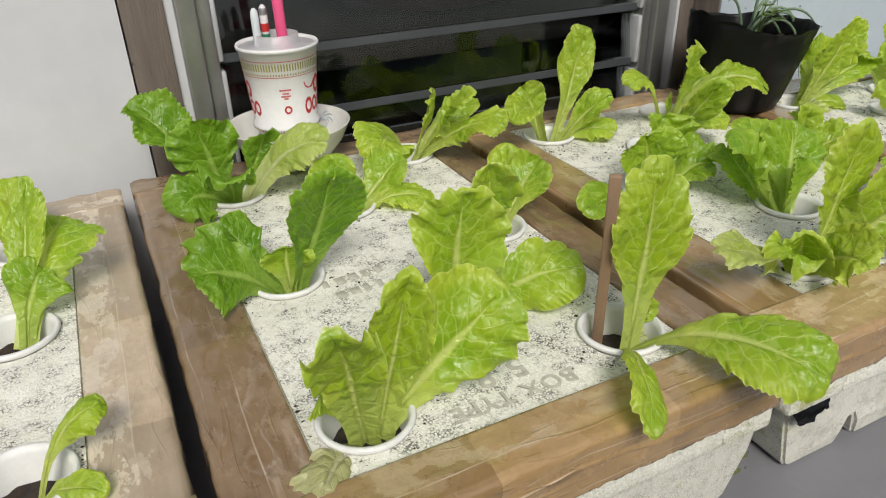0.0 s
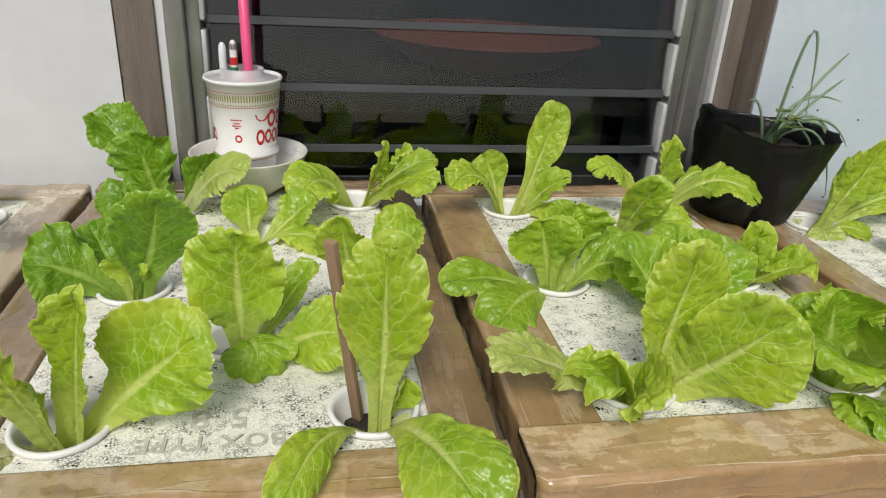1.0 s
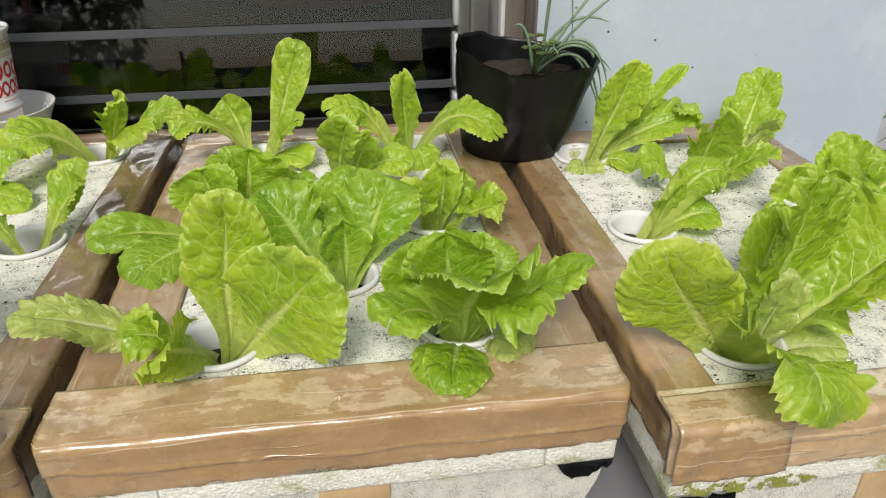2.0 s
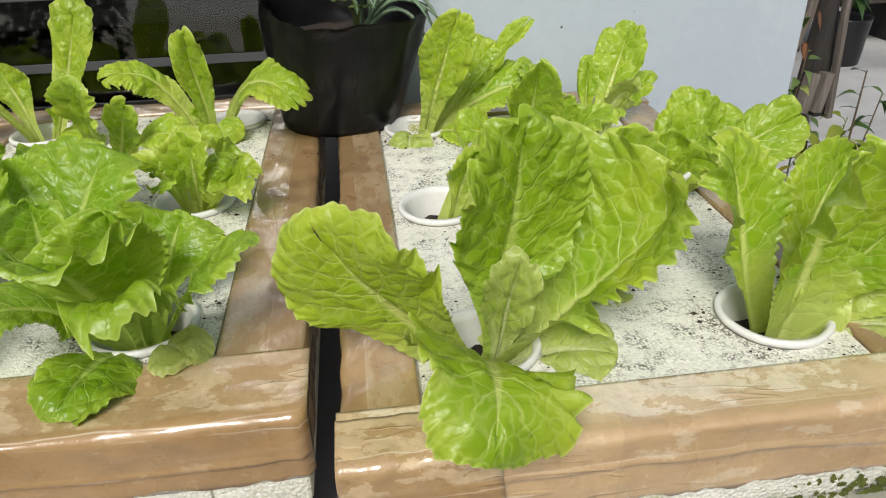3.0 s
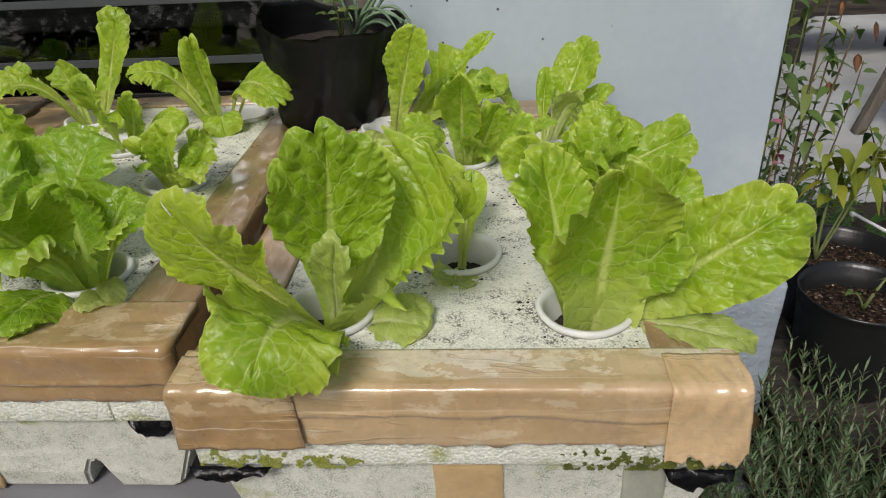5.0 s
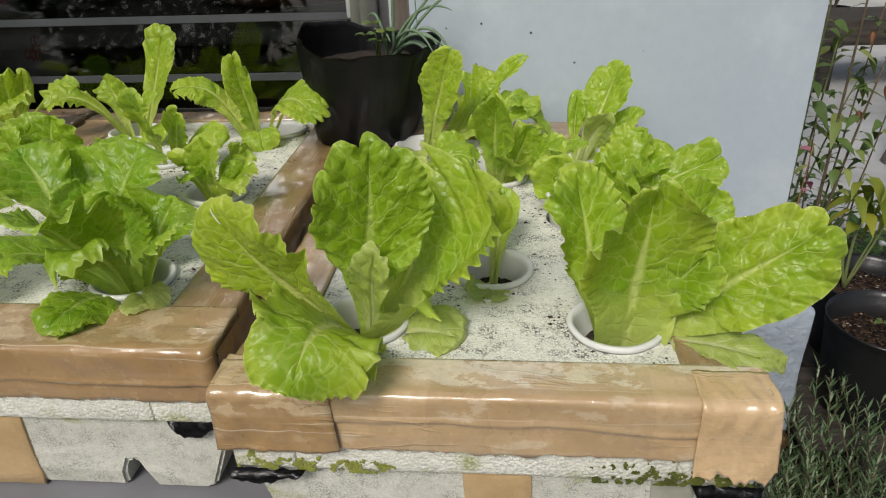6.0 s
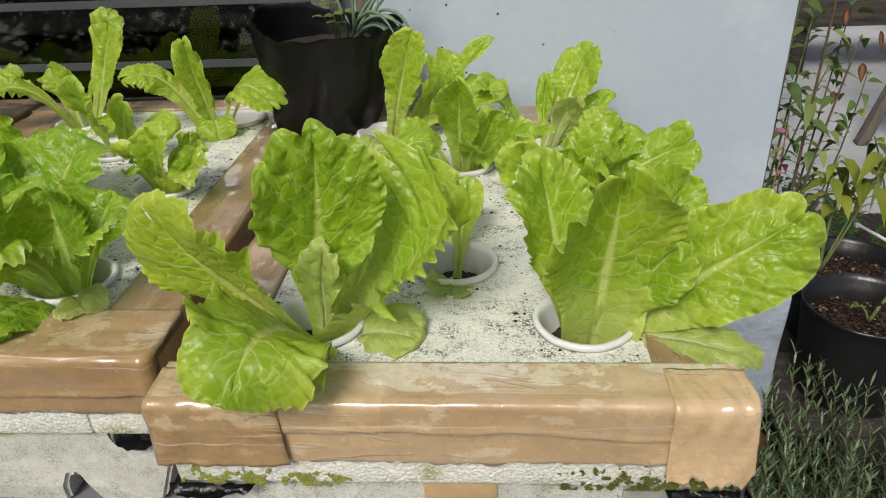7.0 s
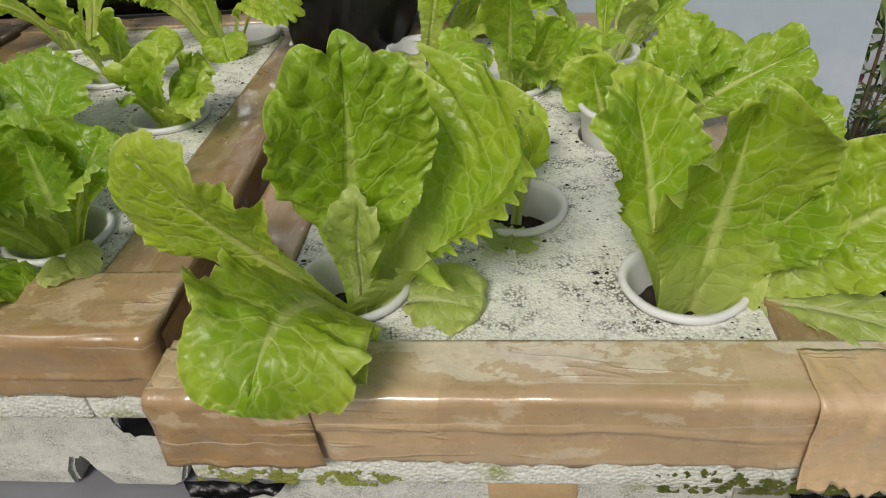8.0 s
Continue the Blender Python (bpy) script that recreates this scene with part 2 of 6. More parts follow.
M_TAPE_PATCH = tape_material("short_brown_tape", (0.58, 0.395, 0.205), (0.70, 0.50, 0.285), (0.72, 0.58, 0.40), 0.4, 0.12, 0.2, 0.45, 0.2, 0.1)
M_PATCH = simple("tape_patch", (0.48, 0.33, 0.16), (0.60, 0.43, 0.23), 35, 0.3, 0.4, 0.002)
M_LINER = simple("black_liner", (0.006, 0.006, 0.007), (0.014, 0.014, 0.015), 30, 0.22, 0.3, 0.003)
M_TAPE_OLD = tape_material("worn_tape", (0.42, 0.32, 0.21), (0.53, 0.42, 0.29), (0.62, 0.54, 0.42), 0.9, 0.5)
M_LETTUCE = leaf_material("lettuce", (0.48, 0.60, 0.034), (0.235, 0.42, 0.014), (0.70, 0.78, 0.26))
M_LETTUCE_DARK = leaf_material("lettuce_dark", (0.37, 0.53, 0.022), (0.17, 0.345, 0.010), (0.58, 0.71, 0.18))
M_LETTUCE_PALE = leaf_material("lettuce_fading", (0.52, 0.60, 0.16), (0.36, 0.48, 0.07), (0.68, 0.72, 0.38))
M_LETTUCE_DEEP = leaf_material("lettuce_deep_green", (0.22, 0.40, 0.014), (0.10, 0.25, 0.006), (0.42, 0.60, 0.13))
M_WITHERED = leaf_material("lettuce_withered", (0.56, 0.56, 0.27), (0.46, 0.48, 0.20), (0.68, 0.66, 0.42))
M_CUP = simple("white_foam_cup", (0.78, 0.78, 0.75), (0.70, 0.70, 0.67), 40, 0.45, 0.05)
M_SOIL = simple("dark_soil", (0.018, 0.013, 0.010), (0.075, 0.052, 0.034), 120, 0.9, 0.9, 0.004)


def wall_material(name, c1, c2, pale):
    """Old wall paint: cloudy, chalky patches, fine pits."""
    n = Nodes(name, 0.62, spec=0.3)
    col = n.mix(n.ramp(n.noise(2.6, 6, 0.62), (0.32, 0.0), (0.68, 1.0)), c1, c2)
    col = n.mix(n.math("MULTIPLY", n.ramp(n.noise(7, 7, 0.68, vec=n.pos(shift=(3, 1, 2))), (0.5, 0.0), (0.66, 1.0)), 0.5), col, pale)
    col = n.mix(n.math("MULTIPLY", n.ramp(n.noise(70, 4, 0.6), (0.4, 0.0), (0.7, 1.0)), 0.12), col, tuple(0.7 * a for a in c1))
    pit = n.math("MULTIPLY", n.ramp(n.voronoi(34), (0.045, 1.0), (0.085, 0.0)), n.ramp(n.noise(4, 3, 0.5, vec=n.pos(shift=(8, 4, 0))), (0.52, 0.0), (0.56, 1.0)))
    col = n.mix(pit, col, (0.05, 0.05, 0.055))
    n.set("Base Color", col)
    n.set("Normal", n.bump(n.math("ADD", n.noise(22, 5, 0.6), n.math("MULTIPLY", n.noise(160, 3, 0.6), 0.4)), 0.2, 0.002))
    return n.mat


M_WALL = wall_material("grey_blue_wall_paint", (0.415, 0.475, 0.53), (0.46, 0.525, 0.575), (0.54, 0.59, 0.62))
M_WALL_L = simple("pale_grey_wall_paint", (0.60, 0.61, 0.62), (0.55, 0.56, 0.575), 4.0, 0.65, 0.15, 0.001)
M_WOOD_OLD = simple("weathered_dark_wood", (0.13, 0.105, 0.085), (0.20, 0.165, 0.135), 9, 0.8, 0.6, 0.003, stretch=(6, 6, 0.7))
M_ALU = simple("aluminium", (0.50, 0.50, 0.50), (0.40, 0.40, 0.40), 20, 0.38, 0.05, metal=0.85)
M_ALU_DULL = simple("dull_aluminium", (0.55, 0.56, 0.56), (0.42, 0.43, 0.43), 30, 0.55, 0.1, metal=0.3)
M_BAG = simple("black_polybag", (0.007, 0.007, 0.008), (0.022, 0.022, 0.022), 9, 0.30, 0.35, 0.003, stretch=(1, 1, 0.4))
M_LEDGE = simple("grey_painted_concrete", (0.22, 0.22, 0.23), (0.16, 0.16, 0.17), 6, 0.7, 0.3, 0.002)
M_GROUND = simple("grey_concrete_ground", (0.58, 0.58, 0.56), (0.36, 0.36, 0.35), 2.5, 0.75, 0.3, 0.003)
# near-black so that the shade of the room lies in its colour
M_ROOM_SHADE = simple("room_shade", (0.02, 0.02, 0.022), (0.03, 0.03, 0.03), 4, 0.9, 0.0)
M_GREY_TAPE = simple("grubby_grey_tape", (0.42, 0.42, 0.34), (0.28, 0.28, 0.22), 40, 0.5, 0.4, 0.002)


# ---- building helpers ----
def mesh_object(name, bm, material, smooth=True):
    me = bpy.data.meshes.new(name)
    bm.to_mesh(me)
    bm.free()
    for m in material if isinstance(material, (list, tuple)) else [material]:
        me.materials.append(m)
    if smooth:
        for p in me.polygons:
            p.use_smooth = True
    return new(name, me)


def part(name, bm, material, parent, label="", smooth=True):
    ob = mesh_object(name, bm, material, smooth)
    ob.parent = parent
    if label:
        ob["label"] = label
    return ob


def thing(name, place, label, category, group="", kind="", turn=0.0):
    ob = new(name)
    ob.empty_display_size = 0.05
    ob.matrix_basis = pose(*place, 0, 0, turn)
    return tagged(ob, label, category, group, kind)


def block(x0, x1, y0, y1, z0, z1, bevel=0.0, seg=2, into=None):
    bm = into or bmesh.new()
    r = bmesh.ops.create_cube(bm, size=1.0)
    for v in r["verts"]:
        v.co = Vector(((x0 + x1) / 2 + v.co.x * (x1 - x0), (y0 + y1) / 2 + v.co.y * (y1 - y0), (z0 + z1) / 2 + v.co.z * (z1 - z0)))
    if bevel:
        edges = list({e for v in r["verts"] for e in v.link_edges})
        bmesh.ops.bevel(bm, geom=edges, offset=bevel, segments=seg, profile=0.5, affect="EDGES")
    return bm


def roughen(bm, amount, scale, seed=0.0, cuts=0):
    if cuts:
        bmesh.ops.subdivide_edges(bm, edges=bm.edges[:], cuts=cuts, use_grid_fill=True)
    for v in bm.verts:
        v.co += amount * noise.noise_vector(v.co * scale + Vector((seed, seed * 1.7, 3.1)))
    return bm


def lathe(profile, seg=40, wobble=0.0, seed=0.0, close=True):
    """Turns a list of (radius, z) about z. wobble: how far the wall strays."""
    bm = bmesh.new()
    rings = []
    for r, z in profile:
        ring = []
        for k in range(seg):
            a = 2 * math.pi * k / seg
            q = 1 + wobble * noise.noise(Vector((math.cos(a) * 1.6 + seed, math.sin(a) * 1.6, z * 9 + seed)))
            ring.append(bm.verts.new((r * q * math.cos(a), r * q * math.sin(a), z)))
        rings.append(ring)
    for a, b in zip(rings, rings[1:]):
        for k in range(seg):
            bm.faces.new((a[k], a[(k + 1) % seg], b[(k + 1) % seg], b[k]))
    if close:
        bm.faces.new(list(reversed(rings[0])))
    return bm


def tube(points, radii, seg=8, into=None):
    """A round bar along points, with a radius for each."""
    bm = into or bmesh.new()
    pts = [Vector(p) for p in points]
    rings = []
    for i, p in enumerate(pts):
        t = (pts[min(i + 1, len(pts) - 1)] - pts[max(i - 1, 0)]).normalized()
        s = t.cross(Vector((0.3, 0.2, 1.0)) if abs(t.z) < 0.9 else Vector((1, 0, 0))).normalized()
        n = s.cross(t)
        r = radii[min(i, len(radii) - 1)]
        rings.append([bm.verts.new(p + r * (math.cos(2 * math.pi * k / seg) * s + math.sin(2 * math.pi * k / seg) * n)) for k in range(seg)])
    for a, b in zip(rings, rings[1:]):
        for k in range(seg):
            bm.faces.new((a[k], a[(k + 1) % seg], b[(k + 1) % seg], b[k]))
    bm.faces.new(list(reversed(rings[0])))
    bm.faces.new(rings[-1])
    return bm


def bezier(a, b, c, t):
    return a * (1 - t) ** 2 + b * 2 * t * (1 - t) + c * t * t


# ---- the setting ----
LID = 0.75          # top of the planting boxes
LEDGE = 0.592       # top of the ledge under them
WALL_Y = 0.716      # face of the house wall with the window
STEP = (0.064, 0.653)   # the blue wall steps forward here
CORNER = (0.617, 0.591) # and ends here

ground = tagged(mesh_object("ground", block(-60, 60, -60, 60, -0.3, 0.0), M_GROUND), "grey weathered concrete yard with damp stains", "ground", kind="structure")


# unseen dark sheet, added to dim what the window panes mirror
tagged(mesh_object("ground_front", roughen(block(-9, 9, -6.8, -0.5, -0.05, 0.006), 0.003, 3, 2, 12), simple("dark_reflection_ground", (0.030, 0.032, 0.018), (0.060, 0.058, 0.036), 3.0, 0.9, 0.4, 0.004)), "unseen dark ground added before the ledge to dim the pane reflections", "ground", kind="structure")


def wall_piece(name, x0, x1, z0, z1, mat, label):
    bm = block(x0, x1, WALL_Y, WALL_Y + 0.15, z0, z1)
    return tagged(mesh_object(name, bm, mat, False), label, "wall", kind="structure")


WIN_L, WIN_R, WIN_B, WIN_T = -0.878, 0.118, 0.70, 2.05
wall_piece("wall_left", -6.0, WIN_L, 0.0, 3.2, M_WALL_L, "pale grey painted plaster wall with small stains")
blue = bmesh.new()
plan = [STEP, CORNER, (0.617, 5.0), (0.467, 5.0), (0.467, 0.87), (0.118, 0.87), (0.118, 0.72), (0.064, 0.72)]
low, high = [blue.verts.new((px, py, 0.0)) for px, py in plan], [blue.verts.new((px, py, 3.2)) for px, py in plan]
for i in range(len(plan)):
    j = (i + 1) % len(plan)
    blue.faces.new((low[i], low[j], high[j], high[i]))
blue.faces.new(list(reversed(low)))
blue.faces.new(high)
bmesh.ops.bevel(blue, geom=[e for e in blue.edges if {tuple(v.co.xy) for v in e.verts} == {tuple(low[1].co.xy)}], offset=0.004, segments=2, affect="EDGES")
tagged(mesh_object("wall_right", blue, M_WALL, False), "blue-grey painted plaster wall ending in a rough corner", "wall", kind="structure")
wall_piece("wall_under_window", WIN_L, WIN_R, 0.0, WIN_B, M_WALL_L, "grey painted plaster wall under the window")
wall_piece("wall_over_window", WIN_L, WIN_R, WIN_T, 3.2, M_WALL_L, "grey painted plaster wall over the window")
# the side wall of the house and the room behind the window, its shade put into near-black surfaces
tagged(mesh_object("wall_room_back", block(-6.0, 0.465, 4.85, 5.0, 0.0, 3.2), M_ROOM_SHADE, False), "back wall of the room, coloured near-black for shade", "wall", kind="structure")
tagged(mesh_object("wall_room_end", block(-6.0, -5.85, WALL_Y + 0.15, 4.85, 0.0, 3.2), M_ROOM_SHADE, False), "end wall of the room, coloured near-black for shade", "wall", kind="structure")
tagged(mesh_object("ceiling", block(-6.0, 0.617, 0.60, 5.0, 3.203, 3.3), M_ROOM_SHADE, False), "ceiling of the room behind the window, coloured near-black for shade", "ceiling", kind="structure")
tagged(mesh_object("floor", block(-5.85, 0.465, WALL_Y + 0.15, 4.85, 0.004, 0.02), M_ROOM_SHADE, False), "floor of the room behind the window, coloured near-black for shade", "floor", kind="structure")

ledge = tagged(mesh_object("ledge", roughen(block(-4.0, 0.375, -0.14, 0.606, 0.0, LEDGE, 0.008), 0.002, 9), M_LEDGE), "grey painted concrete ledge along the wall", "ledge", kind="structure")


# ---- the window ----
def make_window():
    win = thing("window_1", ((WIN_L + WIN_R) / 2, WALL_Y, WIN_B), "dark glass louvre window in an aluminium frame with weathered wooden jambs", "window", kind="structure")
    ox, oy, oz = win.location
    def local(x0, x1, y0, y1, z0, z1, bevel=0.002):
        return block(x0 - ox, x1 - ox, y0 - oy, y1 - oy, z0 - oz, z1 - oz, bevel)
    y = WALL_Y + 0.012
    part("jamb", roughen(local(WIN_L + 0.002, -0.824, y - 0.014, y + 0.12, WIN_B, WIN_T), 0.001, 30, 1, 2), M_WOOD_OLD, win, "weathered grey-brown wooden jamb with nails")
    part("jamb", roughen(local(0.030, 0.060, y - 0.016, y + 0.12, WIN_B, WIN_T), 0.001, 30, 2, 2), M_WOOD_OLD, win, "weathered grey-brown wooden jamb with nails")
    part("jamb", roughen(local(0.0605, 0.0635, 0.655, y + 0.12, LEDGE + 0.01, WIN_T, 0.0008), 0.0006, 30, 5, 2), M_WOOD_OLD, win, "dark weathered board lining the step of the wall")
    part("plaster_edge", roughen(local(-0.824, -0.812, y - 0.008, y + 0.1, WIN_B, WIN_T, 0.001), 0.002, 60, 3, 4), M_WALL_L, win, "chipped white filler along the jamb")
    part("plaster_edge", roughen(local(0.024, 0.030, y - 0.013, y + 0.1, WIN_B, WIN_T, 0.001), 0.0015, 60, 4, 4), M_WALL_L, win, "chipped white filler along the jamb")
    for x0, x1 in ((-0.812, -0.786), (-0.786, -0.766), (-0.040, -0.022), (-0.022, 0.004), (0.004, 0.024)):
        d = 0.0 if x0 in (-0.786, -0.040) else (-0.014 if x0 in (-0.812, -0.022) else 0.004)
        part("frame", local(x0, x1, y + d, y + 0.09, WIN_B, WIN_T, 0.003), M_ALU if d < 0.005 else M_ALU_DULL, win)
    part("window_sill", local(-0.812, 0.024, y + 0.03, y + 0.12, WIN_B - 0.002, WIN_B + 0.004, 0.001), M_WOOD_OLD, win)
    z = 0.782 - 0.0945
    k = 0
    while z < WIN_T - 0.02:
        # one louvre: upper edge lies behind the next, lower edge stands out
        # the lowest 12 mm of each blade is a separate opaque grey strip
        for a, b, mat, nm in ((0.0, 0.012, M_BLADE_EDGE, "blade_edge"), (0.012, 0.104, M_GLASS, "blade")):
            bm = bmesh.new()
            block(-0.766 - ox, -0.040 - ox, -0.0025, 0.0025, a, b, 0.0006, 1, bm)
            bmesh.ops.rotate(bm, verts=bm.verts[:], cent=(0, 0, 0), matrix=Matrix.Rotation(radians(-9), 3, "X"))
            bmesh.ops.translate(bm, verts=bm.verts[:], vec=(0, 0.028 - (0.003 if nm == "blade_edge" else 0), z - oz))
            pane = part(nm, bm, mat, win, smooth=False)
            # glass lets the daylight into the room
            pane.visible_shadow = nm != "blade"
        for x in (-0.772, -0.046):
            part("clip", local(x, x + 0.012, y + 0.002, y + 0.03, z + 0.004, z + 0.086, 0.002), M_ALU_DULL, win)
        z += 0.0945
        k += 1
    return win


def glass_material():
    """Dark tinted louvre glass: clear, with a mirror sheen and faint dusty smears."""
    n = Nodes("dark_glass", 0.5)
    n.set("Base Color", (0.10, 0.105, 0.11))
    clear, shine = n.node("ShaderNodeBsdfTransparent"), n.node("ShaderNodeBsdfGlossy")
    clear.inputs["Color"].default_value = (0.50, 0.53, 0.53, 1)
    shine.inputs["Roughness"].default_value = 0.02
    edge = n.node("ShaderNodeFresnel")
    edge.inputs["IOR"].default_value = 1.62
    both, dusty = n.node("ShaderNodeMixShader"), n.node("ShaderNodeMixShader")
    n.link(edge.outputs[0], both.inputs[0])
    n.link(clear.outputs[0], both.inputs[1])
    n.link(shine.outputs[0], both.inputs[2])
    n.link(n.ramp(n.noise(16, 6, 0.65, vec=n.pos((1, 1, 2))), (0.52, 0.0), (0.8, 0.10)), dusty.inputs[0])
    n.link(both.outputs[0], dusty.inputs[1])
    n.link(n.bsdf.outputs[0], dusty.inputs[2])
    n.link(dusty.outputs[0], n.out.inputs["Surface"])
    return n.mat


M_GLASS = glass_material()
M_BLADE_EDGE = simple("grey_glass_edge", (0.055, 0.06, 0.065), (0.03, 0.034, 0.038), 25, 0.45, 0.1, stretch=(0.4, 1, 1))
make_window()


# ---- the planting boxes ----
def panel_mesh(x0, x1, y0, y1, z, holes, seed):
    """A slab with round holes, its top slightly uneven."""
    bm = bmesh.new()
    edges = []
    loops = []
    n = 14
    rim = [(x0 + (x1 - x0) * i / n, y0) for i in range(n)] + [(x1, y0 + (y1 - y0) * i / n) for i in range(n)] + [(x1 - (x1 - x0) * i / n, y1) for i in range(n)] + [(x0, y1 - (y1 - y0) * i / n) for i in range(n)]
    loops.append(rim)
    for hx, hy in holes:
        loops.append([(hx + (HOLE_R + 0.0012 * noise.noise(Vector((k, hx * 9, hy * 9)))) * math.cos(2 * math.pi * k / 28), hy + HOLE_R * math.sin(2 * math.pi * k / 28)) for k in range(28)])
    for lp in loops:
        vs = [bm.verts.new((px, py, z)) for px, py in lp]
        edges += [bm.edges.new((vs[k], vs[(k + 1) % len(vs)])) for k in range(len(vs))]
    bmesh.ops.triangle_fill(bm, edges=edges, use_beauty=True, use_dissolve=False)
    r = bmesh.ops.extrude_face_region(bm, geom=bm.faces[:])
    for v in r["geom"]:
        if isinstance(v, bmesh.types.BMVert):
            v.co.z -= 0.022
    bmesh.ops.recalc_face_normals(bm, faces=bm.faces[:])
    return bm


HOLE_R = 0.0362


def tape_sheet(start, along, out, reach, width, drop, seed, fold=0.0):
    """Tape laid over a rim and folded down its outside: creased along its length, cut ragged below."""
    bm = bmesh.new()
    uv = bm.loops.layers.uv.new("UVMap")
    up = Vector((0, 0, 1))
    r = 0.0065
    n = max(60, int(reach / 0.005))
    flat, arc = width - r, r * math.pi / 2
    total = flat + arc + drop - r
    m = int(total / 0.0022)
    rows = []
    for i in range(n + 1):
        a = reach * i / n
        near = min(a, reach - a)
        inset = r - math.sqrt(max(0.0, r * r - max(0.0, r - near) ** 2))
        # creases wander along the strip
        lines = [(flat + arc * 0.6 + 0.004 * noise.noise(Vector((a * 4, seed, 2))), 0.0011)]
        row = []
        for j in range(m + 1):
            s = total * j / m
            if s < flat:
                q, z, nq, nz = s - width, 0.0, 0.0, 1.0
            elif s < flat + arc:
                g = (s - flat) / r
                q, z, nq, nz = -r + r * math.sin(g), -r + r * math.cos(g), math.sin(g), math.cos(g)
            else:
                q, z, nq, nz = 0.0, -r - (s - flat - arc), 1.0, 0.0
            h = 0.0016 * noise.noise(Vector((a * 14, s * 30, seed))) + 0.0012 * noise.noise(Vector((a * 45, s * 60, seed + 3)))
            h *= min(1.0, s / 0.012)
            bend = min(1.0, max(0.0, 1 - near / 0.05)) if s > flat * 0.5 else 0.0
            h += bend * 0.0032 * noise.noise(Vector((a * 70, s * 38 + a * 40, seed + 11)))
            for k, (c, high) in enumerate(lines):
                here = max(0.0, 0.25 + 1.4 * noise.noise(Vector((a * 7, seed * 2, k * 3.3))))
                h += high * min(1.0, here) * math.exp(-((s - c) / 0.0016) ** 2)
            if fold:
                c = flat + arc + drop * 0.42 + 0.010 * noise.noise(Vector((a * 3.1, seed, 8))) + 0.003 * noise.noise(Vector((a * 14, seed, 8)))
                past = min(1.0, max(0.0, (s - c) / 0.0016))
                h -= fold * past * past * (3 - 2 * past) * (0.7 + 0.6 * noise.noise(Vector((a * 6, seed, 4))))
                h += 0.0016 * math.exp(-((s - c + 0.0012) / 0.0013) ** 2)
            if j == m:
                z += 0.004 * noise.noise(Vector((a * 60, seed, 5))) + 0.003 * noise.noise(Vector((a * 170, seed, 7)))
            q -= inset * min(1.0, max(0.0, (s - flat * 0.4) / (flat * 0.6)))
            row.append((bm.verts.new(start + along * a + out * (q + nq * h) + up * (z + nz * h + 0.003)), (a, s)))
        low = start + along * a
        row += [(bm.verts.new(low + out * (-0.005 - inset) + up * -drop), (a, total)), (bm.verts.new(low + out * (-0.008 - inset) + up * -0.006), (a, 0.0)), (bm.verts.new(low + out * -width + up * -0.006), (a, 0.0))]
        rows.append(row)
    k = len(rows[0])
    for ra, rb in zip(rows, rows[1:]):
        for j in range(k):
            q = (ra[j], rb[j], rb[(j + 1) % k], ra[(j + 1) % k])
            f = bm.faces.new([v for v, _ in q])
            for lp, (_, c) in zip(f.loops, q):
                lp[uv].uv = c
    for row in (rows[0], rows[-1]):
        f = bm.faces.new([v for v, _ in row])
        for lp, (_, c) in zip(f.loops, row):
            lp[uv].uv = c
    bmesh.ops.recalc_face_normals(bm, faces=bm.faces[:])
    return bm


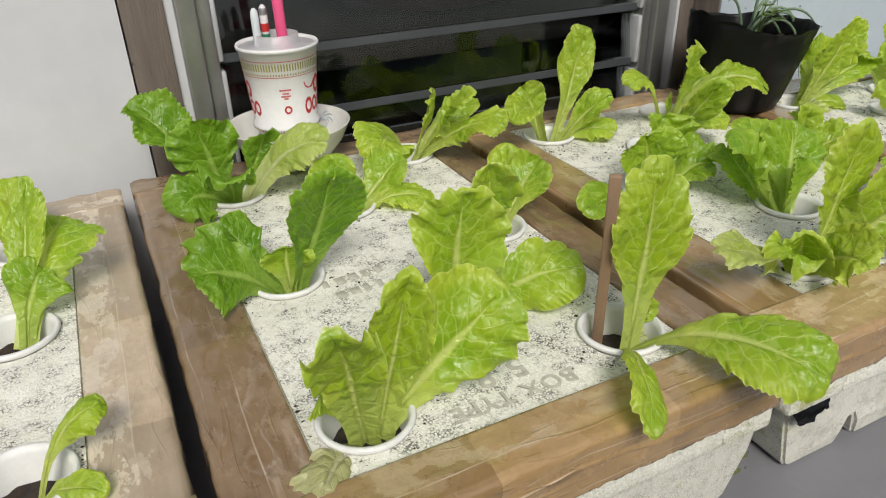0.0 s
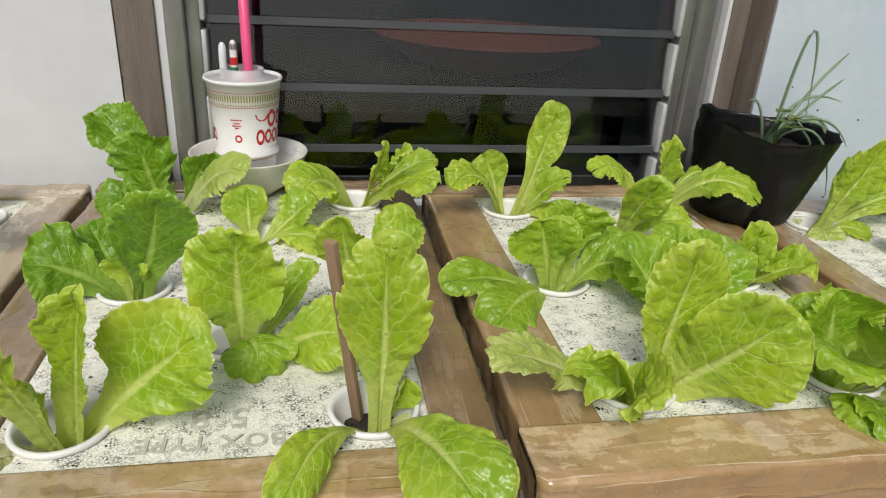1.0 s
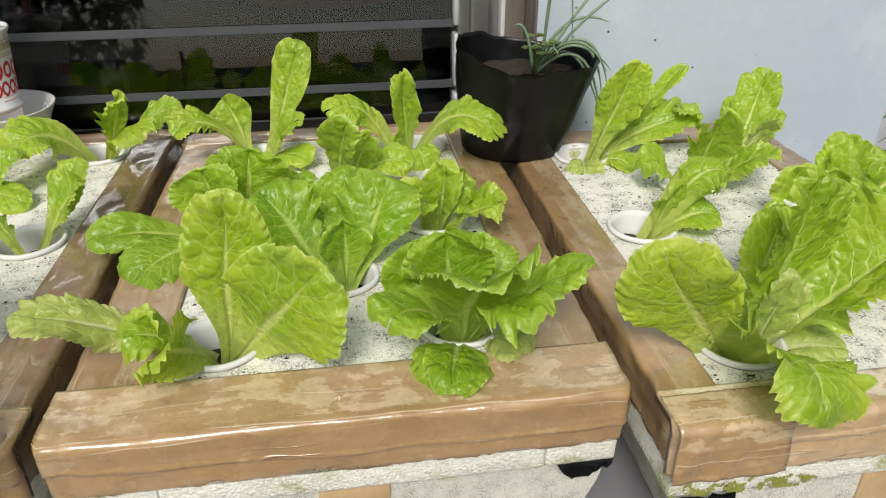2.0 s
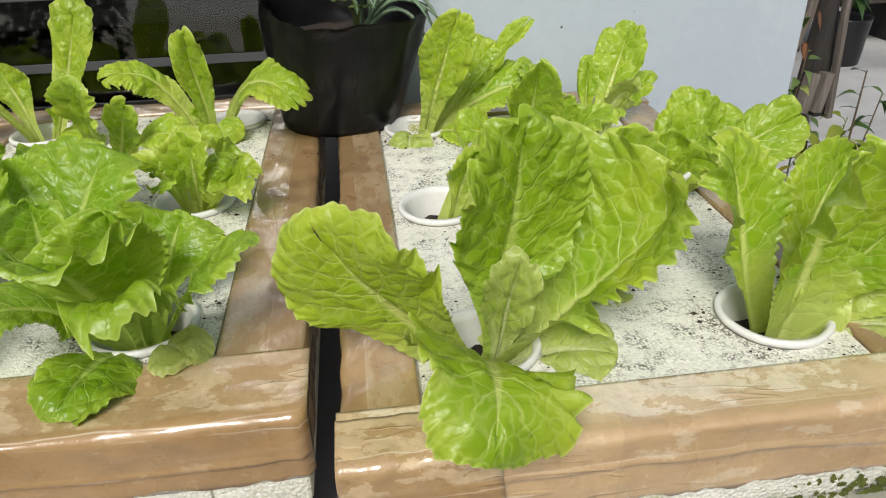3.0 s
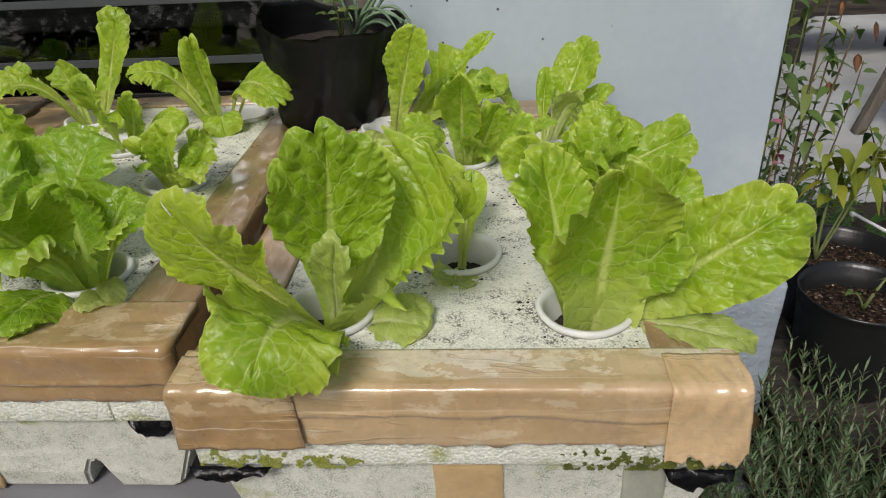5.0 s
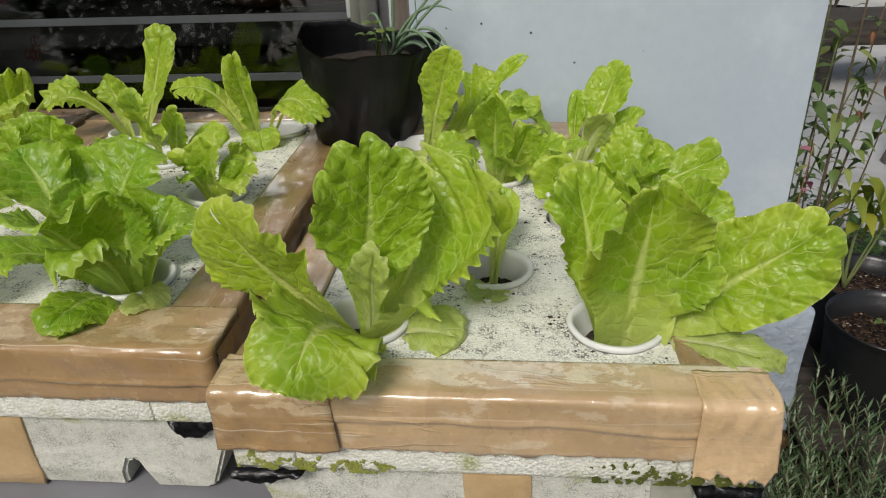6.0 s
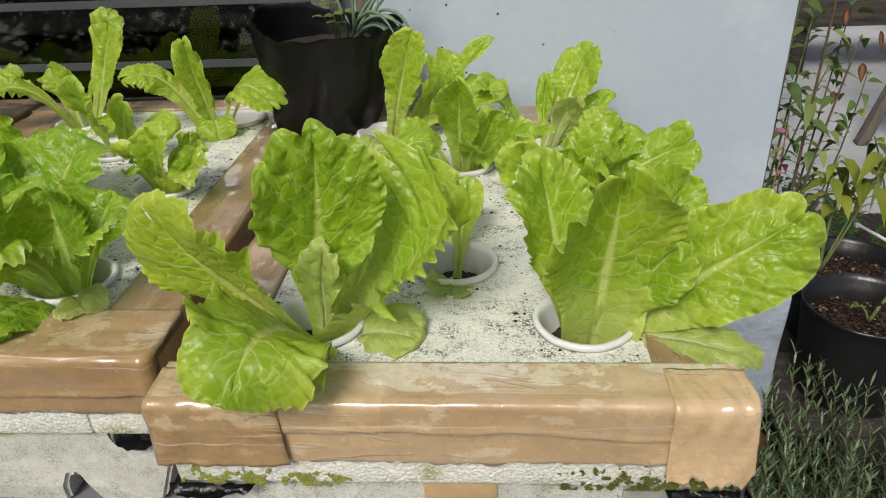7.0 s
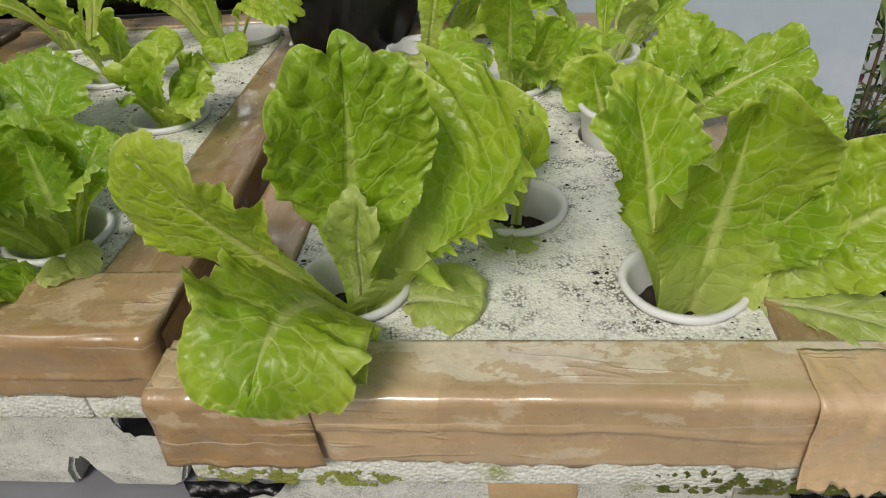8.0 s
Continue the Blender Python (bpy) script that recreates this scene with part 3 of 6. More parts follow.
def planting_box(name, x0, x1, y0, y1, ix0, ix1, iy0, iy1, label, tape, tape_front, seed, holes, notches=(), patches=()):
    """A taped styrofoam box: lid with a brown taped rim, body with feet and notches."""
    box = thing(name, ((x0 + x1) / 2, (y0 + y1) / 2, LEDGE), label, "planting box", "planting boxes along the wall")
    ox, oy, oz = box.location
    L = lambda a, b, c, d, e, f, bev=0.002, seg=2: block(a - ox, b - ox, c - oy, d - oy, e - oz, f - oz, bev, seg)
    lid_z = LID - 0.073
    # lid: four walls round a thick panel with round holes for the cups
    for a, b, c, d in ((x0 + 0.002, ix0 + 0.004, y0 + 0.006, y1 - 0.006), (ix1 - 0.004, x1 - 0.002, y0 + 0.006, y1 - 0.006), (ix0 + 0.004, ix1 - 0.004, y0 + 0.006, iy0 + 0.004), (ix0 + 0.004, ix1 - 0.004, iy1 - 0.004, y1 - 0.006)):
        part("lid_wall", roughen(L(a, b, c, d, lid_z, LID - 0.003, 0.003), 0.0012, 40, seed, 5), M_STYRO_SIDE, box, "white styrofoam lid wall stained green")
    part("panel", panel_mesh(ix0 + 0.002 - ox, ix1 - 0.002 - ox, iy0 + 0.002 - oy, iy1 - 0.002 - oy, LID - oz, [(hx - ox, hy - oy) for hx, hy in holes], seed), M_STYRO, box, "white styrofoam panel speckled with soil", False)
    zt = LID + 0.003
    zb = LID - 0.045
    # four taped strips over the rim, each folded down the outside
    o = Vector((ox, oy, oz))
    for p, along, out, reach, width, drop, mat, lab in (
            ((x0, y1 - 0.002, LID), (0, -1, 0), (-1, 0, 0), y1 - y0 - 0.006, ix0 - x0, 0.045, tape, "brown packing tape over the long side"),
            ((x1, y0 + 0.004, LID), (0, 1, 0), (1, 0, 0), y1 - y0 - 0.006, x1 - ix1, 0.045, tape, "brown packing tape over the long side"),
            ((x0 - 0.002, y0, LID + 0.0015), (1, 0, 0), (0, -1, 0), x1 - x0 + 0.004, iy0 - y0, 0.051, tape_front, "shiny brown tape wrapped over the front edge"),
            ((x1 + 0.001, y1, LID + 0.001), (-1, 0, 0), (0, 1, 0), x1 - x0 + 0.002, y1 - iy1, 0.045, tape, "brown packing tape over the back edge")):
        bm = tape_sheet(Vector(p) - o, Vector(along), Vector(out), reach, width, drop, seed * 3 + p[0], (0.0014 if mat is M_TAPE_D else 0.0032) if mat is tape_front else 0.0)
        part("tape_strip", bm, mat, box, lab)
    # body, a little smaller than the lid, sloping in at the corners, with arched notches along the bottom
    bx0, bx1, by0, by1 = x0 + 0.012, x1 - 0.005, y0 + 0.014, y1 - 0.014
    bm = bmesh.new()
    prof = [(bx0, lid_z), (bx0 + 0.005, lid_z - 0.03), (bx0 + 0.018, LEDGE + 0.008), (bx0 + 0.025, LEDGE + 0.001)]
    for cx in notches:
        prof += [(cx - 0.012, LEDGE + 0.001), (cx - 0.010, LEDGE + 0.020), (cx - 0.004, LEDGE + 0.033), (cx + 0.003, LEDGE + 0.034), (cx + 0.008, LEDGE + 0.024), (cx + 0.015, LEDGE + 0.001)]
    prof += [(bx1 - 0.03, LEDGE + 0.001), (bx1 - 0.022, LEDGE + 0.006), (bx1 - 0.004, lid_z - 0.03), (bx1, lid_z)]
    front = [bm.verts.new((px - ox, by0 - oy + 0.1 * max(0, 0.02 - (pz - LEDGE)), pz - oz)) for px, pz in prof]
    back = [bm.verts.new((px - ox, by1 - oy, pz - oz)) for px, pz in prof]
    bm.faces.new(front)
    bm.faces.new(list(reversed(back)))
    for i in range(len(prof)):
        j = (i + 1) % len(prof)
        bm.faces.new((front[j], front[i], back[i], back[j]))
    bmesh.ops.recalc_face_normals(bm, faces=bm.faces[:])
    bmesh.ops.bevel(bm, geom=[e for e in bm.edges if len(e.link_faces) == 2], offset=0.003, segments=2, affect="EDGES")
    part("body", bm, M_STYRO_BODY, box, "white dirty styrofoam box body with arched notches", False)
    for name, a, b, za, zb2, mat, lab in patches:
        bm = L(a, b, by0 - 0.0022, by0 + 0.001, za, zb2, 0.0005, 1)
        part(name, roughen(bm, 0.0012, 60, seed + a, 5), mat, box, lab)
    return box


def liner_scrap(x, y, z, w, h, seed):
    """Black plastic that pokes out between lid and body."""
    bm = bmesh.new()
    n = 10
    rows = []
    for j in range(5):
        v = j / 4
        row = []
        for i in range(n + 1):
            u = i / n
            drop = h * v * (0.35 + 0.65 * abs(math.sin(u * 3.1 + 0.4)) + 0.25 * noise.noise(Vector((u * 5, seed, 0))))
            row.append(bm.verts.new((x + (u - 0.5) * w * (1 - 0.25 * v), y - 0.004 - 0.006 * math.sin(v * 2.2) - 0.004 * noise.noise(Vector((u * 9, v * 3, seed))), z - drop)))
        rows.append(row)
    for a, b in zip(rows, rows[1:]):
        for i in range(n):
            bm.faces.new((a[i], a[i + 1], b[i + 1], b[i]))
    bmesh.ops.solidify(bm, geom=bm.faces[:], thickness=0.0006)
    ob = mesh_object("plastic_liner", bm, M_LINER)
    return tagged(ob, "crumpled black plastic liner poking out under a box lid", "plastic liner", "plastic liners")


BOXES = {
    "A": (-1.352, -0.926, 0.05, 0.675, -1.285, -0.985, 0.11, 0.62),
    "B": (-0.912, -0.468, 0.027, 0.690, -0.847, -0.521, 0.076, 0.645),
    "C": (-0.451, -0.018, 0.026, 0.664, -0.382, -0.076, 0.090, 0.618),
    "D": (0.003, 0.388, -0.018, 0.592, 0.050, 0.335, 0.025, 0.530),
}
CUPS = {
    "A": [(-1.037, 0.37), (-1.028, 0.175), (-1.028, 0.545)],
    "B": [(-0.80, 0.128), (-0.565, 0.126), (-0.68, 0.24), (-0.797, 0.35), (-0.563, 0.349), (-0.69, 0.48), (-0.797, 0.58), (-0.557, 0.60)],
    "C": [(-0.337, 0.137), (-0.131, 0.137), (-0.235, 0.23), (-0.342, 0.34), (-0.13, 0.338), (-0.241, 0.452), (-0.342, 0.563), (-0.121, 0.566)],
    "D": [(0.095, 0.076), (0.294, 0.077), (0.195, 0.164), (0.094, 0.285), (0.285, 0.278), (0.195, 0.39), (0.094, 0.497), (0.29, 0.46)],
}
planting_box("planting_box", *BOXES["A"], "styrofoam planting box edged with worn cardboard-coloured tape", M_TAPE_OLD, M_TAPE_X, 1.0, CUPS["A"], (-1.24, -1.03))
planting_box("planting_box", *BOXES["B"], "styrofoam planting box edged with dark brown tape, stamped lid", M_TAPE_B, M_TAPE_X, 2.0, CUPS["B"], (-0.80, -0.575))
planting_box("planting_box", *BOXES["C"], "styrofoam planting box edged with shiny brown tape", M_TAPE, M_TAPE_C, 3.0, CUPS["C"], (-0.335, -0.116), [("tape_patch", -0.262, -0.205, LEDGE + 0.002, LID - 0.074, M_PATCH, "brown tape patch over the body")])
box_d = planting_box("planting_box", *BOXES["D"], "styrofoam planting box edged with shiny brown tape, mossy lower rim", M_TAPE, M_TAPE_D, 4.0, CUPS["D"], (0.093, 0.300),
             [("tape_patch", 0.178, 0.229, LEDGE + 0.002, LID - 0.074, M_PATCH, "brown tape patch over the body"),
              ("grey_patch", 0.316, 0.347, LEDGE + 0.002, LID - 0.074, M_GREY_TAPE, "grubby grey tape patch over the body")])


def tape_overlap(box, x0, x1, y, top, low, seed, label, mat, rag=1.0):
    """A short length of tape stuck over the front edge: wrinkled, its lower end torn."""
    bm = bmesh.new()
    uv = bm.loops.layers.uv.new("UVMap")
    nu, nv = 24, 34
    rows = []
    for j in range(nu + 1):
        u = j / nu
        x = x0 + (x1 - x0) * u + 0.003 * noise.noise(Vector((seed, u * 3, 0)))
        end = top - (top - low) * (0.86 + 0.20 * rag * noise.noise(Vector((u * 4.5, seed, 1))) + 0.08 * rag * noise.noise(Vector((u * 15, seed, 2))))
        run = 0.036 + top - end
        row = []
        for k in range(nv + 1):
            d = run * k / nv
            lift = 0.0022 + 0.0026 * noise.noise(Vector((u * 5 + d * 30, d * 22, seed))) + 0.0016 * noise.noise(Vector((u * 11 - d * 60, d * 50, seed + 4)))
            lift = max(0.0012, 0.8 * lift)
            if d < 0.030:
                p = Vector((x, y + 0.036 - d, top + lift))
            elif d < 0.042:
                g = (d - 0.030) / 0.012 * math.pi / 2
                p = Vector((x, y + 0.006 - (0.006 + lift) * math.sin(g), top - 0.006 + (0.006 + lift) * math.cos(g)))
            else:
                p = Vector((x + 0.004 * (d - 0.042) / 0.05 * u, y - lift - 0.003 * max(0.0, (d - 0.08) / 0.02), top - 0.006 - (d - 0.042)))
            row.append((bm.verts.new(p - box.location), (u * (x1 - x0), d)))
        rows.append(row)
    for ra, rb in zip(rows, rows[1:]):
        for k in range(nv):
            q = (ra[k], ra[k + 1], rb[k + 1], rb[k])
            f = bm.faces.new([v for v, _ in q])
            for lp, (_, c) in zip(f.loops, q):
                lp[uv].uv = c
    bmesh.ops.recalc_face_normals(bm, faces=bm.faces[:])
    bmesh.ops.solidify(bm, geom=bm.faces[:], thickness=0.0005)
    bmesh.ops.recalc_face_normals(bm, faces=bm.faces[:])
    return part("tape_strip", bm, mat, box, label)


tape_overlap(box_d, 0.338, 0.390, -0.0192, LID + 0.0042, 0.684, 3.0, "wrinkled end of brown tape, torn below", M_TAPE_PATCH)
tape_overlap(box_d, 0.0005, 0.088, -0.0192, LID + 0.0042, 0.695, 8.0, "darker brown tape over the corner", M_TAPE_C, 0.15)
liner_scrap(0.030, -0.010, 0.678, 0.062, 0.011, 1.0)
liner_scrap(0.366, -0.010, 0.678, 0.05, 0.016, 2.0)
liner_scrap(-0.045, 0.04, 0.681, 0.05, 0.02, 3.0)
liner_scrap(-0.42, 0.038, 0.681, 0.05, 0.02, 4.0)


# ---- cups and lettuces ----
CUP_R = 0.0367


def cup_pot(x, y, rise=0.006, label="white foam cup with dark soil set in the box lid", r=CUP_R):
    pot = thing("cup_pot", (x, y, LID), label, "cup", "cups set in the box lids")
    prof = [(r - 0.012, -0.045), (r - 0.004, -0.003), (r - 0.0015, rise - 0.006), (r, rise - 0.005), (r + 0.0012, rise - 0.002), (r, rise), (r - 0.003, rise), (r - 0.005, rise - 0.006), (r - 0.009, -0.02), (r - 0.014, -0.043)]
    part("cup", lathe(prof, 36, 0.03, x * 7 + y), M_CUP, pot)
    bm = bmesh.new()
    bmesh.ops.create_circle(bm, cap_ends=True, segments=20, radius=r - 0.0092)
    bmesh.ops.translate(bm, verts=bm.verts[:], vec=(0, 0, -0.021))
    bmesh.ops.inset_region(bm, faces=bm.faces[:], thickness=0.012)
    bmesh.ops.triangulate(bm, faces=bm.faces[:])
    bmesh.ops.subdivide_edges(bm, edges=bm.edges[:], cuts=2, use_grid_fill=True)
    for v in bm.verts:
        v.co.z += 0.004 * noise.noise(v.co * 120 + Vector((x * 30, y * 30, 0)))
    part("soil", bm, M_SOIL, pot, "dark moist soil")
    return pot


def leaf_mesh(base, tip, width, bow, roll, frill, cup, seed, side=0.0, neck=0.22, wide=0.70, nu=31, nv=64, tear=0.13, twist=0.0, curl=0.07, az=None, savoy=1.0, face=None):
    """A lettuce leaf from base to tip, woven along its side veins, which fan out from the rib to the edge.
    bow: how far its middle lifts; roll: turn about its rib; cup: how far the sides rise; frill: waves of its edge;
    side: sideways bend; curl: how far the tip rolls back; face: the way its upper side looks, in place of roll; neck: width of the stalk; wide: where it is widest."""
    base, tip = Vector(base), Vector(tip)
    chord = tip - base
    flat = Vector((chord.x, chord.y, 0))
    if az is None and flat.length < 0.05:
        az = 90 + 50 * noise.noise(Vector((seed * 2.3, 4.4, 0)))
    if az is not None:
        flat = Vector((math.cos(radians(az)), math.sin(radians(az)), 0))
    across = Vector((-flat.y, flat.x, 0)).normalized()
    mid = (base + tip) / 2 + Vector((0, 0, bow)) + side * across
    length = chord.length + abs(bow) * 0.7

    # the rib with its sideways and upward directions
    rib, last = [], -across
    for k in range(81):
        y = k / 80
        c = bezier(base, mid, tip, y) + 0.055 * length * y * (1.15 - y) * noise.noise_vector(Vector((seed * 1.9, y * 2.6, 8.8)))
        d = (bezier(base, mid, tip, min(1, y + 0.01)) - bezier(base, mid, tip, max(0, y - 0.01))).normalized()
        last = (last - d * last.dot(d)).normalized()
        if face:
            last = d.cross(Vector(face)).normalized()
            s = Matrix.Rotation(radians(twist * y), 3, d) @ last
        else:
            s = Matrix.Rotation(radians(roll + twist * y), 3, d) @ last
        rib.append((c, s, d, s.cross(d)))

    def half_width(y):
        if y < wide:
            k = max(0.0, (y - 0.03) / (wide - 0.03)) ** 1.5
            return neck + (1 - neck) * k * k * (3 - 2 * k)
        return max(0.0, 1 - ((y - wide) / (1 - wide)) ** 2.3) ** (1 / 2.3)

    turn = 0.58
    nv = max(56, min(120, int(length * 800)))
    edge, run = [], 0.0
    for j in range(nv + 1):
        t = j / nv
        if t < turn:
            y = t / turn * wide
            x = half_width(y)
        else:
            g = (t - turn) / (1 - turn) * math.pi / 2
            x, y = max(0.0, math.cos(g)) ** 0.87, wide + (1 - wide) * math.sin(g) ** 0.87
        if edge:
            run += math.hypot((x - edge[-1][0]) * width / 2, (y - edge[-1][1]) * length)
        edge.append((x, y, run))

    bm = bmesh.new()
    uv = bm.loops.layers.uv.new("UVMap")
    grid = []
    ruffle = frill * min(1.25, 0.25 + width / 0.1)
    for j in range(nv + 1):
        t = j / nv
        ex, ey, al = edge[j]
        root = min(0.90 * t, ey)
        high = min(1.0, max(0.0, (ey - 0.22) / 0.32))
        ease = min(1.0, max(0.0, (t - 0.15) * 2.5))
        reach = max(0.004, math.hypot(ex * width / 2, (ey - root) * length))
        row = []
        for i in range(nu):
            q = 2 * i / (nu - 1) - 1
            a = 1 - (1 - abs(q)) ** 1.4
            sg = 1 if q > 0 else -1
            # the edge is followed round the tip from one side to the other
            sa = al if sg < 0 else 2 * run - al
            ph = sa / 0.027 + 1.7 * noise.noise(Vector((seed * 2, sa * 15, 1.5))) + 0.4 * noise.noise(Vector((seed * 2, sa * 45, 3.5))) + seed
            # rounded lobes with narrow notches between them, finely crimped
            notch = (1 - abs(math.sin(math.pi * ph)) ** 0.55) * max(0.05, 0.40 + 2.4 * noise.noise(Vector((seed * 9, sa * 11, 7))))
            cut = high * (0.050 * tear * notch + 0.0006 * (0.5 + noise.noise(Vector((sa * 130, seed, 2)))))
            out = a * (1 - min(0.34, cut / reach) * a ** 3 + high * tear * a * (
                1.25 * noise.noise(Vector((seed * 3, sa * 17, 0.5))) + 0.30 * noise.noise(Vector((seed * 5, sa * 48, 1.5)))))
            x = sg * ex * width / 2 * out
            y = root + (ey - root) * out
            k = min(80.0, max(0.0, y * 80))
            k0 = min(79, int(k))
            f = k - k0
            (c0, s0, d0, n0), (c1, s1, d1, n1) = rib[k0], rib[k0 + 1]
            c, s, n = c0 + (c1 - c0) * f, s0 + (s1 - s0) * f, n0 + (n1 - n0) * f
            # the edge is longer than the leaf: it ruffles, the more the nearer to the rim
            swell = max(0.0, 0.28 + 2.0 * noise.noise(Vector((seed * 6, sa * 13, 4))))
            turn_a = 2 * math.pi * sa / 0.026 + 4.5 * noise.noise(Vector((seed, sa * 17, 2)))
            wave = ruffle * high * (0.3 + 0.7 * min(1.0, 1.5 * ex)) * (
                0.24 * a ** 2 * noise.noise(Vector((sa * 15, seed * 3, 0.5 * a)))
                + 0.10 * a ** 3.2 * noise.noise(Vector((sa * 32, seed * 7, 0.4 * a)))
                + 0.075 * a ** 4 * min(1.0, swell) * math.sin(turn_a)
                + 0.018 * a ** 8 * math.sin(2 * math.pi * sa / 0.0085 + 4 * noise.noise(Vector((seed, sa * 40, 5)))))
            rim = max(0.0, (a - 0.82) / 0.18)
            wave -= high * 0.0042 * rim * rim * (0.5 + 1.2 * noise.noise(Vector((seed * 4, sa * 30, 3))))
            # puffed blisters between creased veins
            p1, p2 = Vector((x * 62, y * length * 50, seed * 4)), Vector((x * 120, y * length * 105, seed * 4 + 9))
            blister = ease * savoy * (1 - 0.7 * a ** 6) * (0.0046 * abs(noise.noise(p1)) + 0.0020 * abs(noise.noise(p2))) * min(1.0, a * 5)
            lift = 0.10 * width * a * noise.noise(Vector((y * 3.2, sg * 2.1 + seed, 5.5))) * high + cup * a ** 1.7 * half_width(min(1.0, max(0.0, y))) * width + wave + blister
            lift -= 0.0024 * math.exp(-(a / 0.12) ** 2) * (1 - 0.7 * t) + curl * width * max(0.0, (y - 0.7) / 0.3) ** 2
            row.append(bm.verts.new(c + s * x + n * lift))
        grid.append(row)
    for j in range(nv):
        for i in range(nu - 1):
            f = bm.faces.new((grid[j][i], grid[j][i + 1], grid[j + 1][i + 1], grid[j + 1][i]))
            for lp, (a, b) in zip(f.loops, ((i, j), (i + 1, j), (i + 1, j + 1), (i, j + 1))):
                lp[uv].uv = (a / (nu - 1), b / nv)
    return bm


class Plant:
    """A lettuce in a cup at x, y; each leaf is called by its tip, measured from the cup's middle at lid height."""

    def __init__(self, x, y, label="fresh green loose-leaf lettuce growing in a white cup", mat=None, rise=0.006, cup=True, r=CUP_R):
        if cup:
            cup_pot(x, y, rise, r=r)
        self.ob = thing("lettuce", (x, y, LID - 0.018), label, "lettuce", "lettuces in the planting boxes")
        self.mat = mat or M_LETTUCE
        self.k = x * 13.7 + y * 5.1
        self.c = 0

    def leaf(self, dx, dy, dz, width, bow=0.03, roll=None, frill=0.09, cup=0.15, mat=None, label="", at=None, **more):
        self.c += 1
        a = math.atan2(dy, dx)
        if roll is None:
            # side leaves lean their faces to the light in front
            roll = 26 * max(-1.0, min(1.0, dx / 0.08))
        base = at or (0.008 * math.cos(a), 0.008 * math.sin(a), 0.0)
        bm = leaf_mesh(base, (dx, dy, dz + 0.018), width * 1.13, bow, roll, frill, cup, self.k + self.c * 1.37, **more)
        part("leaf", bm, mat or self.mat, self.ob, label)
        return self


# ---- the lettuces, box by box ----
p = Plant(0.095, 0.076, "large bright green loose-leaf lettuce with spreading frilled leaves")
p.leaf(0.020, -0.018, 0.166, 0.084, bow=0.0, cup=0.10, neck=0.2, wide=0.70, az=95, frill=0.08, savoy=1.6, mat=M_LETTUCE_DARK)
p.leaf(-0.098, -0.034, 0.116, 0.082, bow=-0.010, cup=0.09, neck=0.32, wide=0.74, face=(-0.5, -0.7, 0.4), frill=0.07, savoy=0.5, tear=0.07)
p.leaf(0.127, -0.012, 0.110, 0.078, bow=-0.006, cup=0.42, neck=0.44, wide=0.68, face=(-0.50, 0.12, 0.85), frill=0.18, savoy=1.2, tear=0.14)
p.leaf(-0.016, -0.142, 0.044, 0.086, bow=0.074, cup=0.04, neck=0.6, wide=0.46, face=(0.26, -0.04, 0.97), frill=0.16, savoy=1.0, curl=0.20, tear=0.42)
p.leaf(0.081, -0.030, 0.008, 0.054, bow=0.02, cup=-0.05, frill=0.07, tear=0.14, mat=M_LETTUCE_PALE)
p.leaf(0.018, -0.024, 0.082, 0.030, bow=0.0, cup=0.2, frill=0.16, az=70, mat=M_LETTUCE_PALE)
p.leaf(0.068, 0.077, 0.088, 0.051, bow=0.0, cup=0.25, frill=0.18)
p = Plant(0.294, 0.077, "tall upright green lettuce with broad cupped leaves")
p.leaf(0.018, -0.014, 0.136, 0.080, bow=-0.014, cup=0.32, neck=0.58, wide=0.64, face=(0.02, -0.86, 0.42), frill=0.11, savoy=0.9, tear=0.13)
p.leaf(-0.034, 0.034, 0.124, 0.058, bow=0.0, cup=0.34, neck=0.34, wide=0.68, face=(0.25, -0.8, 0.5), frill=0.2, savoy=0.9, tear=0.16)
p.leaf(0.134, -0.024, 0.103, 0.071, bow=0.0, cup=0.05, face=(0.0, -0.72, 0.69), neck=0.3, wide=0.64, frill=0.13, savoy=1.8, tear=0.15)
p.leaf(0.112, -0.056, 0.004, 0.032, bow=0.030, cup=-0.1, mat=M_LETTUCE_PALE, neck=0.35, frill=0.12, tear=0.2)
p.leaf(0.086, 0.080, 0.085, 0.060, bow=0.0, cup=0.3, frill=0.18)
p.leaf(0.058, -0.020, 0.080, 0.046, bow=0.01, cup=0.28, face=(-0.1, -0.8, 0.5), neck=0.4, frill=0.18, tear=0.16)
p = Plant(0.195, 0.164, "thin young green lettuce with a drooping leaf")
p.leaf(-0.002, -0.053, -0.004, 0.038, bow=0.03, cup=-0.1, mat=M_LETTUCE_PALE)
p.leaf(0.012, 0.065, 0.056, 0.032, bow=0.0, cup=0.2)
p = Plant(0.094, 0.285, "green frilled lettuce with an arching leaf")
p.leaf(0.086, -0.018, 0.066, 0.046, bow=0.075, cup=-0.12, neck=0.5, wide=0.6, face=(0.0, -0.6, 0.8))
p.leaf(0.034, -0.010, 0.060, 0.036, bow=0.01, cup=0.3, frill=0.17)
p.leaf(0.052, 0.010, 0.040, 0.040, bow=0.02, cup=0.3, frill=0.17)
p.leaf(0.080, -0.020, 0.024, 0.050, bow=0.03, cup=0.1, frill=0.12, neck=0.4)
p = Plant(0.285, 0.278, "green lettuce with crinkled glossy leaves in a raised cup", rise=0.03)
p.leaf(0.132, -0.012, 0.072, 0.052, bow=0.02, cup=0.15, frill=0.10, face=(0.1, -0.65, 0.75))
p.leaf(0.078, 0.020, 0.078, 0.050, bow=0.0, cup=0.3, frill=0.18)
